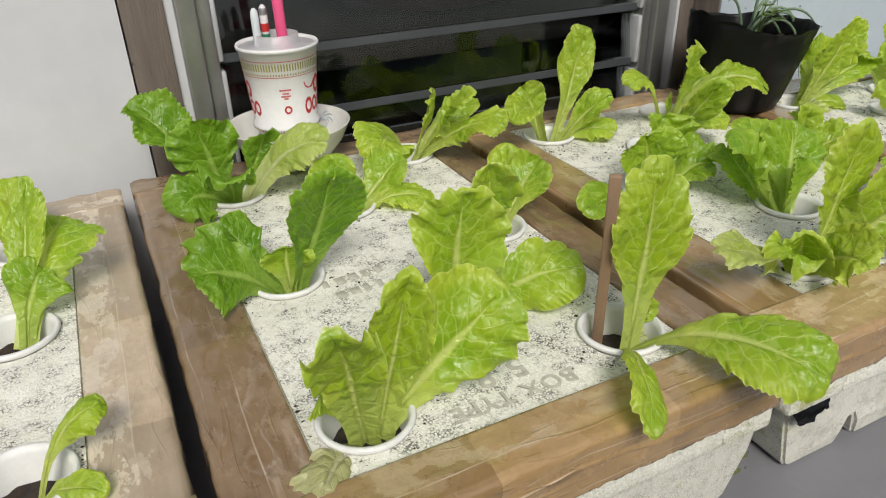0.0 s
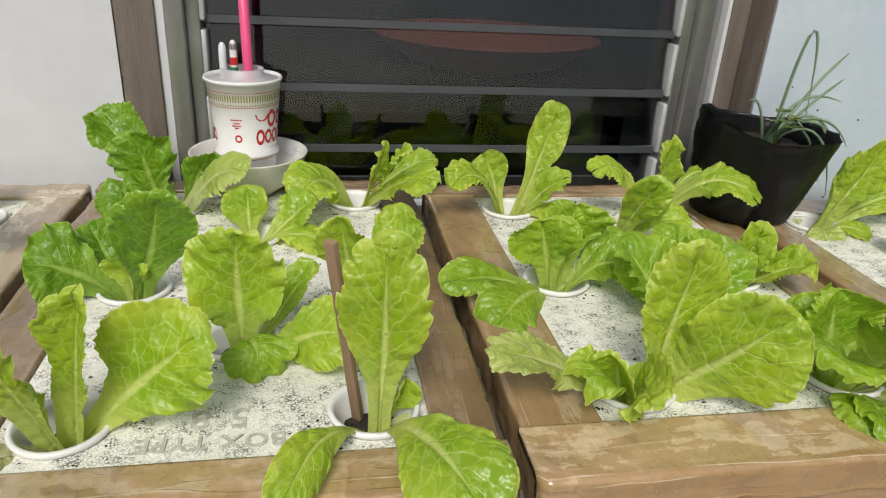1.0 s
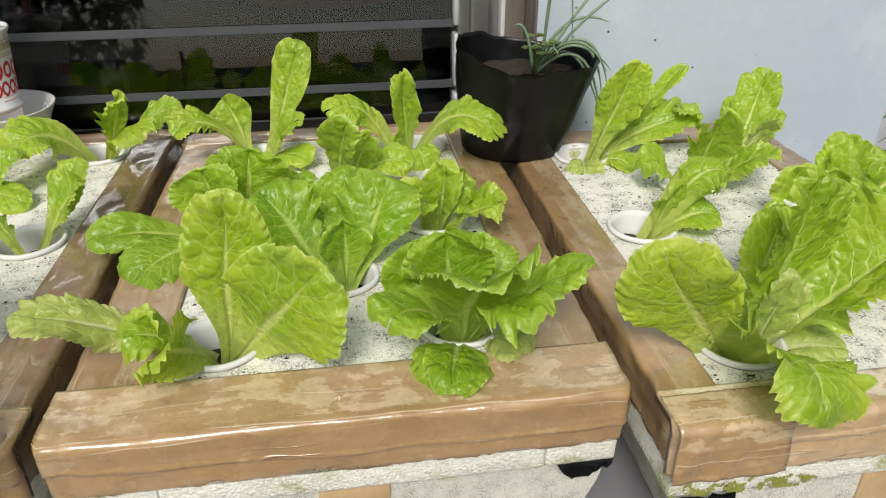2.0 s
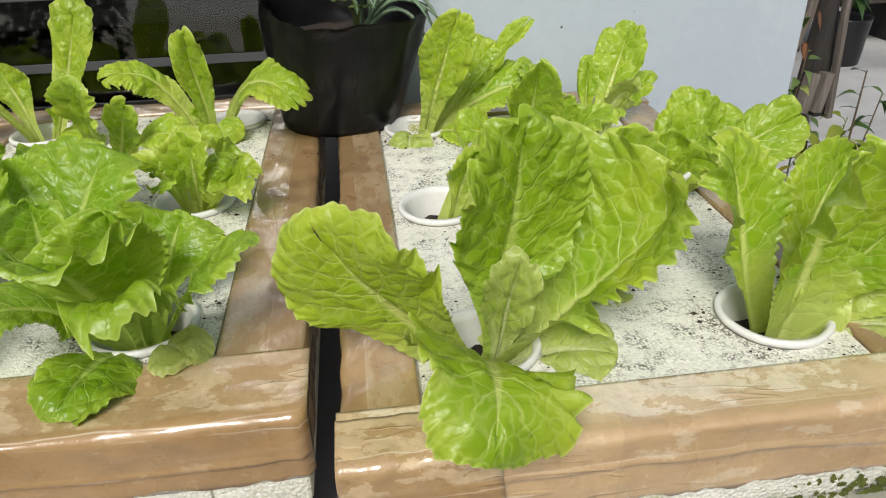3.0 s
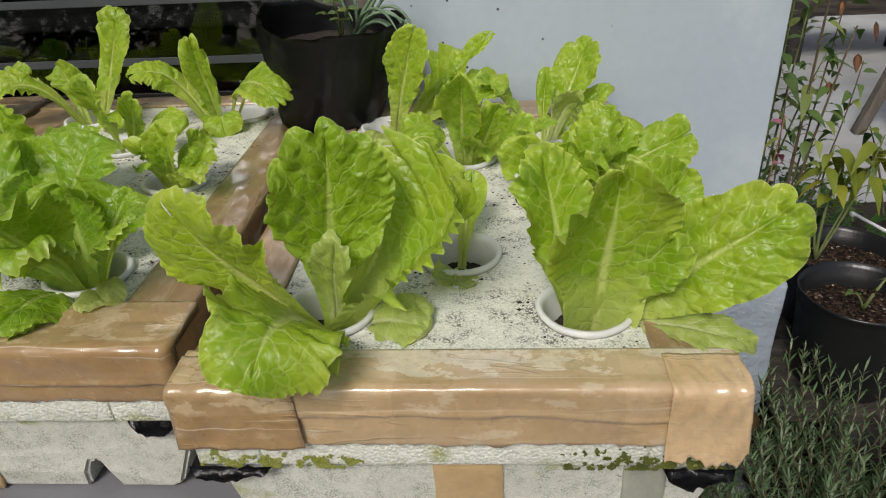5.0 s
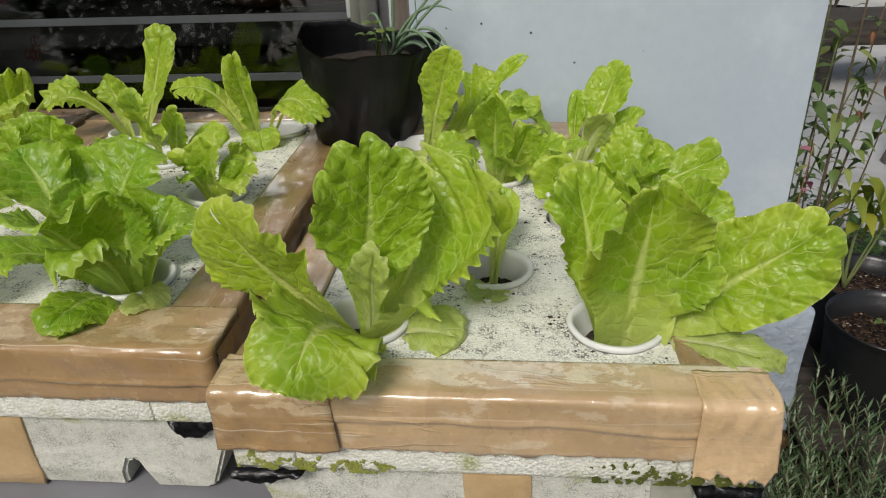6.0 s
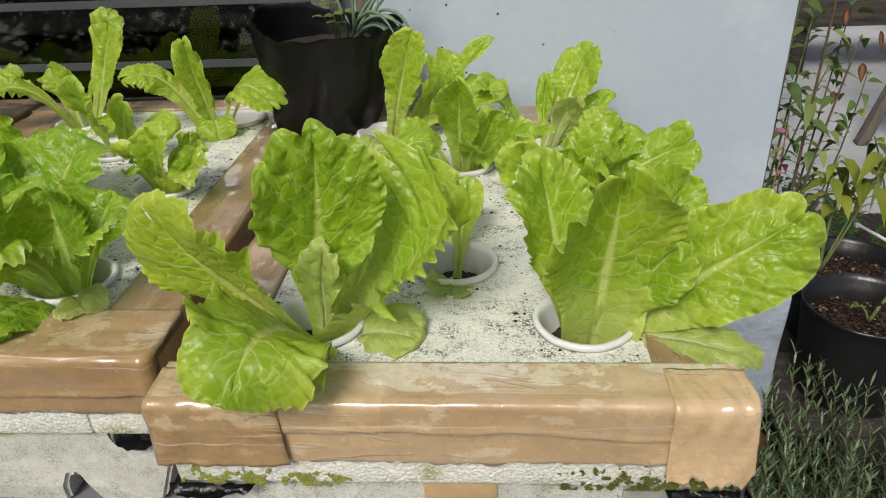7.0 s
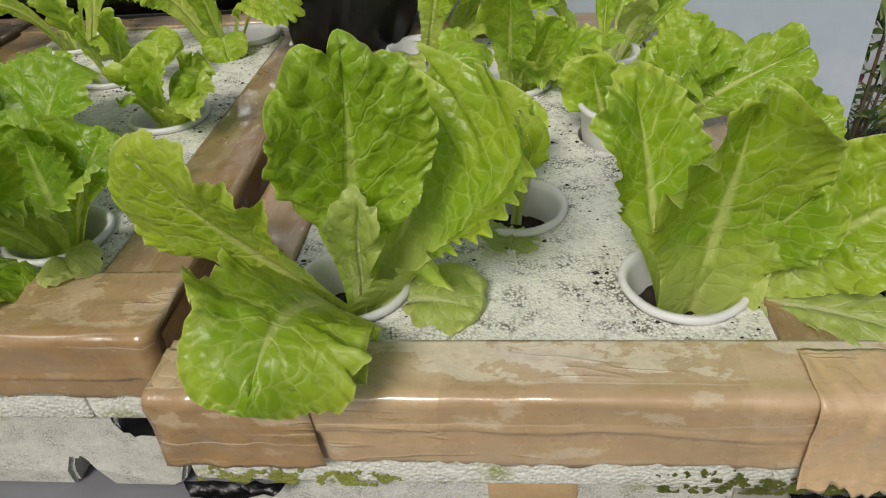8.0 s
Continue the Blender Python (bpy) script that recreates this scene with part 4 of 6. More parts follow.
p.leaf(0.050, -0.010, 0.060, 0.048, bow=0.02, cup=0.4, frill=0.2)
p.leaf(0.016, 0.000, 0.064, 0.050, bow=0.0, cup=0.35, frill=0.2)
p.leaf(0.064, 0.040, 0.084, 0.050, bow=0.0, cup=0.2, frill=0.15)
p.leaf(-0.030, 0.000, 0.070, 0.050, bow=0.0, cup=0.2, frill=0.12, face=(-0.2, -0.8, 0.5))
p = Plant(0.195, 0.39, "upright yellow-green lettuce with ruffled leaf edges")
p.leaf(-0.001, -0.056, 0.120, 0.046, bow=0.0, cup=0.2, frill=0.14, neck=0.35, face=(-0.1, -0.85, 0.45))
p.leaf(0.040, -0.010, 0.070, 0.044, bow=0.0, cup=0.25, frill=0.18)
p.leaf(0.076, -0.060, 0.066, 0.034, bow=0.02, cup=0.1, frill=0.18)
p.leaf(-0.072, -0.020, 0.040, 0.045, bow=0.04, cup=0.2, frill=0.18)
p.leaf(0.100, -0.010, 0.052, 0.038, bow=0.0, cup=0.2, frill=0.18)
p.leaf(0.020, -0.050, 0.030, 0.040, bow=0.04, cup=0.0, frill=0.15)
p = Plant(0.094, 0.497, "bright yellow-green lettuce spreading beside the black planter bag")
p.leaf(0.046, -0.048, 0.144, 0.050, bow=0.0, cup=0.12, neck=0.3, wide=0.68, face=(-0.15, -0.85, 0.45))
p.leaf(0.137, 0.010, 0.118, 0.022, bow=0.01, cup=0.2, neck=0.3)
p.leaf(0.154, -0.020, 0.062, 0.058, bow=0.035, cup=0.10, neck=0.3, face=(-0.1, -0.55, 0.8))
p.leaf(-0.018, -0.070, -0.024, 0.050, bow=0.06, cup=-0.1, mat=M_LETTUCE_PALE)
p.leaf(0.100, 0.030, 0.090, 0.050, bow=0.0, cup=0.2, frill=0.17)
p.leaf(0.060, -0.056, -0.004, 0.038, bow=0.04, cup=-0.1)
p = Plant(0.29, 0.46, "upright bright green lettuce against the blue-grey wall")
p.leaf(0.057, 0.050, 0.109, 0.053, bow=0.0, cup=0.12, frill=0.08)
p.leaf(-0.079, 0.027, 0.069, 0.054, bow=0.02, cup=0.15, roll=15, neck=0.3)
p.leaf(0.004, 0.040, 0.075, 0.021, bow=0.0, cup=0.2)
p.leaf(0.086, 0.038, 0.054, 0.030, bow=0.0, cup=0.2)
p.leaf(0.043, -0.018, 0.043, 0.049, bow=0.05, cup=0.0, mat=M_LETTUCE_PALE)
p = Plant(-0.337, 0.137, "spreading green lettuce with one long drooping leaf")
p.leaf(0.027, -0.022, 0.154, 0.064, az=85, bow=-0.01, cup=0.12, wide=0.68, frill=0.07)
p.leaf(0.093, -0.062, 0.104, 0.090, bow=0.0, cup=0.06, face=(0.1, -0.8, 0.6), wide=0.62, neck=0.22, frill=0.06)
p.leaf(-0.142, -0.029, 0.064, 0.042, bow=0.03, cup=0.05, neck=0.4, face=(0.1, -0.5, 0.85), mat=M_LETTUCE_PALE, frill=0.12)
p.leaf(-0.032, -0.088, 0.052, 0.050, bow=0.035, cup=0.10, face=(-0.5, -0.6, 0.6), neck=0.4, wide=0.6, frill=0.15)
p.leaf(-0.040, -0.030, 0.062, 0.046, bow=0.0, cup=0.3, frill=0.17)
p.leaf(-0.064, -0.040, 0.045, 0.046, bow=0.03, cup=0.2, frill=0.17)
p = Plant(-0.131, 0.137, "frilled green lettuce with curled outer leaves", M_LETTUCE_DARK)
p.leaf(-0.022, -0.097, 0.000, 0.062, bow=0.045, cup=-0.1, wide=0.5)
p.leaf(-0.069, -0.075, 0.062, 0.058, bow=0.05, cup=0.1, face=(-0.3, -0.5, 0.8))
p.leaf(-0.002, -0.112, 0.108, 0.088, bow=0.050, cup=0.16, face=(0.1, 0.45, 0.9), neck=0.42, wide=0.66, savoy=0.5)
p.leaf(0.032, -0.114, 0.090, 0.049, bow=0.04, cup=0.1, frill=0.17)
p.leaf(-0.038, 0.042, 0.065, 0.071, bow=0.0, cup=0.1)
p.leaf(0.030, 0.053, 0.063, 0.067, bow=0.02, cup=0.3, frill=0.17)
p.leaf(0.044, -0.061, 0.015, 0.039, bow=0.02, cup=-0.05, mat=M_LETTUCE_PALE)
p.leaf(-0.025, -0.099, 0.011, 0.041, bow=0.03, cup=0.0)
p.leaf(-0.012, 0.021, 0.085, 0.076, az=90, bow=0.0, cup=0.2, frill=0.17, mat=M_LETTUCE_DARK)
p.leaf(0.089, -0.057, 0.091, 0.042, bow=0.02, cup=0.1)
p = Plant(-0.235, 0.23, "green lettuce with broad crinkled leaves in the lid's middle", M_LETTUCE_DARK)
p.leaf(0.007, 0.010, 0.061, 0.056, bow=0.0, cup=0.25, frill=0.08)
p.leaf(0.056, 0.058, 0.080, 0.074, bow=0.0, cup=0.1)
p.leaf(-0.041, 0.077, 0.064, 0.075, bow=0.0, cup=0.15, mat=M_LETTUCE_DARK)
p.leaf(0.024, 0.098, 0.079, 0.070, bow=0.0, cup=0.2, mat=M_LETTUCE_DARK)
p.leaf(-0.073, 0.037, 0.086, 0.075, bow=0.02, cup=0.1)
p = Plant(-0.342, 0.34, "dark green lettuce with a long flat side leaf", M_LETTUCE_DARK)
p.leaf(-0.142, -0.050, 0.030, 0.042, bow=0.03, cup=0.05, neck=0.3, face=(0.0, -0.5, 0.85), frill=0.05)
p.leaf(-0.096, -0.100, 0.000, 0.070, bow=0.05, cup=-0.05, face=(-0.2, -0.55, 0.8), mat=M_LETTUCE_DARK, frill=0.07)
p.leaf(-0.030, -0.010, 0.084, 0.072, bow=0.02, cup=0.1, face=(-0.3, -0.7, 0.6), mat=M_LETTUCE_DARK)
p.leaf(0.020, 0.020, 0.092, 0.070, bow=0.02, cup=0.15, face=(0.2, -0.8, 0.5))
p.leaf(0.070, -0.030, 0.034, 0.055, bow=0.04, cup=0.1)
p.leaf(0.090, 0.020, 0.050, 0.050, bow=0.02, cup=0.1)
p = Plant(-0.13, 0.338, "small pale green lettuce with rounded leaves")
p.leaf(0.012, -0.026, 0.080, 0.040, bow=0.0, cup=0.3, frill=0.17)
p.leaf(-0.020, -0.040, 0.030, 0.038, bow=0.05, cup=-0.1)
p.leaf(0.040, -0.030, 0.034, 0.040, bow=0.06, cup=-0.1, face=(0.2, -0.6, 0.75))
p.leaf(-0.034, -0.010, 0.036, 0.032, bow=0.05, cup=0.0)
p.leaf(0.066, -0.060, 0.046, 0.050, bow=0.02, cup=0.2, frill=0.17)
p.leaf(0.036, 0.010, 0.060, 0.034, bow=0.02, cup=0.2, frill=0.15)
p = Plant(-0.241, 0.452, "small young green lettuce with two upright leaves")
p.leaf(0.024, -0.086, 0.112, 0.041, bow=0.02, cup=0.15, neck=0.22, face=(-0.1, -0.7, 0.6))
p.leaf(0.050, -0.044, 0.086, 0.036, bow=0.0, cup=0.15, neck=0.2, face=(0.0, -0.8, 0.5), frill=0.06)
p.leaf(-0.060, -0.047, 0.010, 0.026, bow=0.05, cup=0.1, neck=0.3)
p.leaf(0.100, -0.040, 0.040, 0.040, bow=0.05, cup=0.1, neck=0.25)
p = Plant(-0.342, 0.563, "young green lettuce with one tall leaf before the window")
p.leaf(0.068, 0.020, 0.150, 0.047, bow=0.0, cup=0.10, frill=0.07, neck=0.25, wide=0.74, face=(-0.1, -0.9, 0.3))
p.leaf(-0.094, -0.050, 0.052, 0.044, bow=0.085, cup=0.1, neck=0.3, wide=0.75)
p.leaf(-0.040, 0.020, 0.078, 0.046, bow=0.03, cup=0.15, neck=0.25)
p.leaf(0.062, -0.055, 0.070, 0.042, bow=0.02, cup=0.1, neck=0.25, face=(0.0, -0.6, 0.8))
p.leaf(0.074, -0.060, 0.012, 0.040, bow=0.04, cup=-0.05, neck=0.25)
p = Plant(-0.142, 0.54, "green lettuce with arching leaves beside the black planter bag", cup=False)
p.leaf(-0.104, -0.030, 0.074, 0.046, bow=0.085, cup=0.12, neck=0.45, wide=0.66, face=(0.05, -0.45, 0.9), frill=0.14)
p.leaf(-0.004, -0.048, 0.130, 0.033, bow=0.0, cup=0.25, frill=0.16, neck=0.35)
p.leaf(0.112, -0.094, 0.052, 0.066, bow=0.105, cup=-0.03, neck=0.22, wide=0.66, frill=0.07, face=(0.1, -0.5, 0.85))
p.leaf(0.110, 0.000, 0.050, 0.034, bow=0.09, cup=-0.1, neck=0.3)
p.leaf(0.020, -0.060, -0.006, 0.046, bow=0.07, cup=0.0, neck=0.3)
p.leaf(-0.010, -0.014, 0.040, 0.026, bow=0.03, cup=0.1)
p = Plant(-0.80, 0.128, "light green lettuce with a broad veined leaf")
p.leaf(0.112, -0.014, 0.090, 0.080, bow=0.012, cup=0.08, face=(0.05, -0.75, 0.65), frill=0.10, savoy=1.2, neck=0.2)
p.leaf(-0.034, -0.062, 0.128, 0.046, bow=0.02, cup=0.16, face=(-0.25, -0.8, 0.45), frill=0.09, neck=0.45, tear=0.06)
p.leaf(0.033, -0.020, 0.130, 0.038, az=60, bow=0.0, cup=0.30, frill=0.1, neck=0.5)
p.leaf(-0.062, -0.068, 0.002, 0.040, bow=0.028, cup=-0.25, frill=0.17, neck=0.6, tear=0.25, mat=M_WITHERED, label="withered pale straw-coloured leaf")
p.leaf(-0.031, 0.005, 0.041, 0.037, bow=0.03, cup=0.2, frill=0.17)
p = Plant(-0.565, 0.126, "lettuce with one tall upright leaf beside a wooden stick")
p.leaf(0.007, -0.014, 0.162, 0.063, az=75, bow=-0.005, cup=0.05, frill=0.05, neck=0.25)
p.leaf(0.058, -0.156, 0.032, 0.070, bow=0.06, cup=-0.05, neck=0.14, wide=0.72, savoy=1.2)
p.leaf(-0.073, -0.125, 0.014, 0.034, bow=0.06, cup=-0.1, frill=0.1, neck=0.18)
p.leaf(0.025, 0.006, 0.029, 0.022, bow=0.0, cup=0.35, frill=0.16)
p.leaf(0.087, 0.002, -0.008, 0.043, bow=0.01, cup=0.0, mat=M_LETTUCE_PALE)
p = Plant(-0.68, 0.24, "green lettuce with broad leaves in the lid's middle")
p.leaf(0.006, -0.037, 0.132, 0.081, az=85, bow=0.0, cup=0.12)
p.leaf(0.024, -0.071, 0.001, 0.063, bow=0.07, cup=-0.05, mat=M_LETTUCE_DARK)
p.leaf(0.068, 0.039, 0.065, 0.030, bow=0.0, cup=0.15)
p.leaf(0.106, -0.070, 0.048, 0.064, bow=0.02, cup=0.0, face=(0.1, -0.7, 0.7))
p = Plant(-0.797, 0.35, "dark green lettuce with rounded leaves", M_LETTUCE_DEEP)
p.leaf(0.046, -0.048, 0.126, 0.072, bow=0.0, cup=0.08, face=(0.3, -0.8, 0.45))
p.leaf(-0.090, -0.032, 0.046, 0.074, bow=0.03, cup=0.05, face=(-0.2, -0.65, 0.75))
p.leaf(-0.050, 0.039, 0.063, 0.054, bow=0.01, cup=0.15)
p.leaf(0.001, -0.012, 0.047, 0.047, bow=0.02, cup=0.25, mat=M_LETTUCE)
p = Plant(-0.563, 0.349, "small green lettuce with two upright leaves")
p.leaf(-0.024, -0.031, 0.098, 0.052, bow=0.0, cup=0.15)
p.leaf(0.068, 0.012, 0.067, 0.051, bow=0.02, cup=0.1)
p.leaf(0.052, 0.055, 0.076, 0.042, bow=0.0, cup=0.2)
p = Plant(-0.69, 0.48, "small green lettuce in the rear of the lid")
p.leaf(0.080, 0.008, 0.050, 0.053, bow=0.01, cup=0.15)
p.leaf(-0.005, 0.030, 0.060, 0.052, bow=0.0, cup=0.15)
p.leaf(0.099, -0.049, 0.007, 0.042, bow=0.04, cup=0.0)
p = Plant(-0.797, 0.58, "dark green ruffled lettuce leaning against the wall", M_LETTUCE_DEEP)
p.leaf(-0.102, 0.050, 0.118, 0.062, bow=0.04, cup=0.2, frill=0.13)
p.leaf(-0.040, -0.020, 0.112, 0.074, bow=0.01, cup=0.12, frill=0.12, face=(-0.2, -0.8, 0.5))
p.leaf(0.104, -0.070, 0.074, 0.056, bow=0.055, cup=0.0, neck=0.4, face=(0.0, -0.55, 0.8), mat=M_LETTUCE_PALE)
p.leaf(-0.076, -0.060, 0.020, 0.066, bow=0.045, cup=0.0, frill=0.15, face=(-0.2, -0.7, 0.6))
p.leaf(-0.020, -0.072, 0.048, 0.060, bow=0.04, cup=0.1, frill=0.15)
p.leaf(0.056, 0.004, 0.080, 0.046, bow=0.02, cup=0.15, frill=0.12)
p = Plant(-0.557, 0.60, "young green lettuce with drooping leaves before the window")
p.leaf(-0.076, -0.086, 0.040, 0.074, bow=0.075, cup=-0.04, wide=0.62, face=(-0.15, -0.7, 0.7))
p.leaf(0.043, -0.004, 0.093, 0.026, bow=0.0, cup=0.2, frill=0.12)
p.leaf(0.091, -0.117, 0.067, 0.054, bow=0.05, cup=0.0, face=(0.1, -0.6, 0.8))
p.leaf(0.067, -0.079, 0.101, 0.040, bow=0.02, cup=0.1, frill=0.12)
p.leaf(0.118, 0.007, 0.060, 0.040, bow=0.05, cup=0.1)
p = Plant(-1.037, 0.37, "light green lettuce with a long flat leaf")
p.leaf(0.064, 0.093, 0.069, 0.082, bow=0.04, cup=0.05)
p.leaf(0.038, 0.079, 0.118, 0.032, bow=0.0, cup=0.2)
p.leaf(0.037, 0.035, 0.045, 0.055, bow=0.03, cup=0.0, mat=M_LETTUCE_DARK)
p = Plant(-1.028, 0.175, "small lettuce with narrow leaves")
p.leaf(0.065, 0.008, 0.038, 0.029, bow=0.05, cup=0.0)
p.leaf(0.054, -0.046, 0.010, 0.022, bow=0.03, cup=0.0)
p = Plant(-1.028, 0.545, "small lettuce behind the others")
p.leaf(-0.008, 0.048, 0.072, 0.052, bow=0.02, cup=0.1)
cup_pot(-0.121, 0.566)


# ---- the stick in the lettuce cup ----
def wooden_stick():
    a, b = Vector((-0.577, 0.142, 0.732)), Vector((-0.598, 0.115, 0.907))
    bm = block(-0.0045, 0.0045, -0.003, 0.003, 0.0, (b - a).length, 0.0008)
    bm = roughen(bm, 0.0006, 60, 5, 3)
    ob = mesh_object("wooden_stick", bm, M_STICK)
    ob.matrix_basis = Matrix.Translation(a) @ (b - a).to_track_quat("Z", "Y").to_matrix().to_4x4()
    return tagged(ob, "thin brown wooden stick stuck upright in a cup", "stick")


M_STICK = simple("brown_stick_wood", (0.24, 0.15, 0.085), (0.34, 0.23, 0.14), 30, 0.75, 0.4, 0.001, stretch=(3, 3, 0.4))
wooden_stick()


# ---- stamped writing on the lid ----
M_STAMP = simple("soiled_stamp", (0.56, 0.55, 0.47), (0.36, 0.36, 0.28), 160, 0.85, 0.3, 0.001)


def writing(text, x, y, size, parent_label):
    cu = bpy.data.curves.new("lid_stamp", "FONT")
    cu.body, cu.size, cu.extrude, cu.space_character = text, size, 0.0006, 1.15
    cu.align_x, cu.align_y, cu.offset = "CENTER", "CENTER", 0.0003
    cu.materials.append(M_STAMP)
    ob = new("lid_stamp", cu)
    ob.matrix_basis = pose(x, y, LID + 0.0006, 0, 0, 180)
    return tagged(ob, parent_label, "lid stamp", "stamps on the lid")


writing("BOX TYPE", -0.688, 0.100, 0.0215, "grey stamped lettering reading box type on the styrofoam lid")
writing("5 8", -0.685, 0.128, 0.032, "grey stamped figures on the styrofoam lid")


def worn_marks(x, y, n, seed):
    rnd = random.Random(seed)
    bm = bmesh.new()
    for k in range(n):
        cx = (k - n / 2) * 0.014
        block(cx, cx + rnd.uniform(0.006, 0.01), -0.006, 0.006, 0, 0.0012, 0.0004, 1, bm)
    ob = mesh_object("lid_stamp", roughen(bm, 0.001, 90, seed), M_STAMP)
    ob.matrix_basis = pose(x, y, LID + 0.0002, 0, 0, 4)
    return tagged(ob, "worn unreadable grey stamp on the styrofoam lid", "lid stamp", "stamps on the lid")


worn_marks(-0.735, 0.325, 5, 1)
worn_marks(-0.735, 0.300, 4, 2)
worn_marks(-0.612, 0.295, 3, 3)


# ---- bowl, paper cup, pens and straw ----
CX, CY = -0.703, 0.650
M_BOWL = simple("cream_ceramic", (0.72, 0.71, 0.66), (0.66, 0.65, 0.60), 12, 0.22, 0.0)
M_PAPER = simple("white_paper_cup", (0.80, 0.79, 0.78), (0.74, 0.73, 0.72), 20, 0.42, 0.03)
M_RED = simple("red_print", (0.55, 0.03, 0.03), (0.50, 0.03, 0.03), 30, 0.45, 0.0)
M_GOLD = simple("olive_gold_print", (0.33, 0.30, 0.08), (0.28, 0.26, 0.06), 30, 0.45, 0.0)
M_INK = simple("dark_blue_print", (0.03, 0.035, 0.07), (0.02, 0.02, 0.05), 30, 0.4, 0.0)
M_PINK = simple("pink_plastic", (0.78, 0.10, 0.24), (0.72, 0.08, 0.22), 10, 0.35, 0.0)
M_PEN = simple("pale_plastic", (0.68, 0.74, 0.75), (0.62, 0.68, 0.70), 10, 0.3, 0.0)
M_GREENP = simple("green_plastic", (0.02, 0.22, 0.10), (0.02, 0.18, 0.08), 10, 0.3, 0.0)


def clear_plastic():
    n = Nodes("cloudy_plastic", 0.35)
    n.set("Base Color", (0.86, 0.84, 0.85))
    n.set("Transmission Weight", 0.65)
    n.set("IOR", 1.35)
    n.set("Normal", n.bump(n.noise(60, 3), 0.3, 0.002))
    return n.mat


M_CLEAR = clear_plastic()


def bowl():
    ob = thing("bowl", (CX, CY, LID + 0.003), "cream ceramic bowl with a small blue flower print", "bowl")
    prof = [(0.036, 0.0), (0.038, 0.003), (0.052, 0.012), (0.070, 0.034), (0.0805, 0.056), (0.0815, 0.058), (0.080, 0.0585), (0.078, 0.056), (0.068, 0.036), (0.050, 0.016), (0.01, 0.009)]
    part("body", lathe(prof, 56), M_BOWL, ob)
    # flower sprays on the inside of the rim: thin curled strokes
    for a0, mat in ((radians(218), M_INK), (radians(30), M_PEN)):
        bm = bmesh.new()
        for k in range(7):
            aa = radians(-60 + k * 40)
            pts = []
            for i in range(8):
                q = i / 7
                du = 0.018 * q * math.cos(aa + q * 1.3)
                dv = 0.013 * q * math.sin(aa + q * 1.3)
                r, z = 0.0705 + dv * 0.45, 0.0425 + dv * 0.85
                r = r - 0.0022
                ang = a0 + du / 0.07
                pts.append((r * math.cos(ang), r * math.sin(ang), z))
            tube(pts, [0.0006, 0.0009, 0.0009, 0.0008, 0.0008, 0.0007, 0.0009, 0.0004], 5, bm)
        part("flower_print", bm, mat, ob, "blue curled flower print")
    return ob


def wrap(bm, pts2d, r_of, z0, out=0.0004):
    """A flat shape of (arc, height) points laid on the cup's side."""
    vs = []
    for s, h in pts2d:
        r = r_of(h) + out
        vs.append(bm.verts.new((r * math.sin(s / 0.048), -r * math.cos(s / 0.048), z0 + h)))
    bm.faces.new(vs)


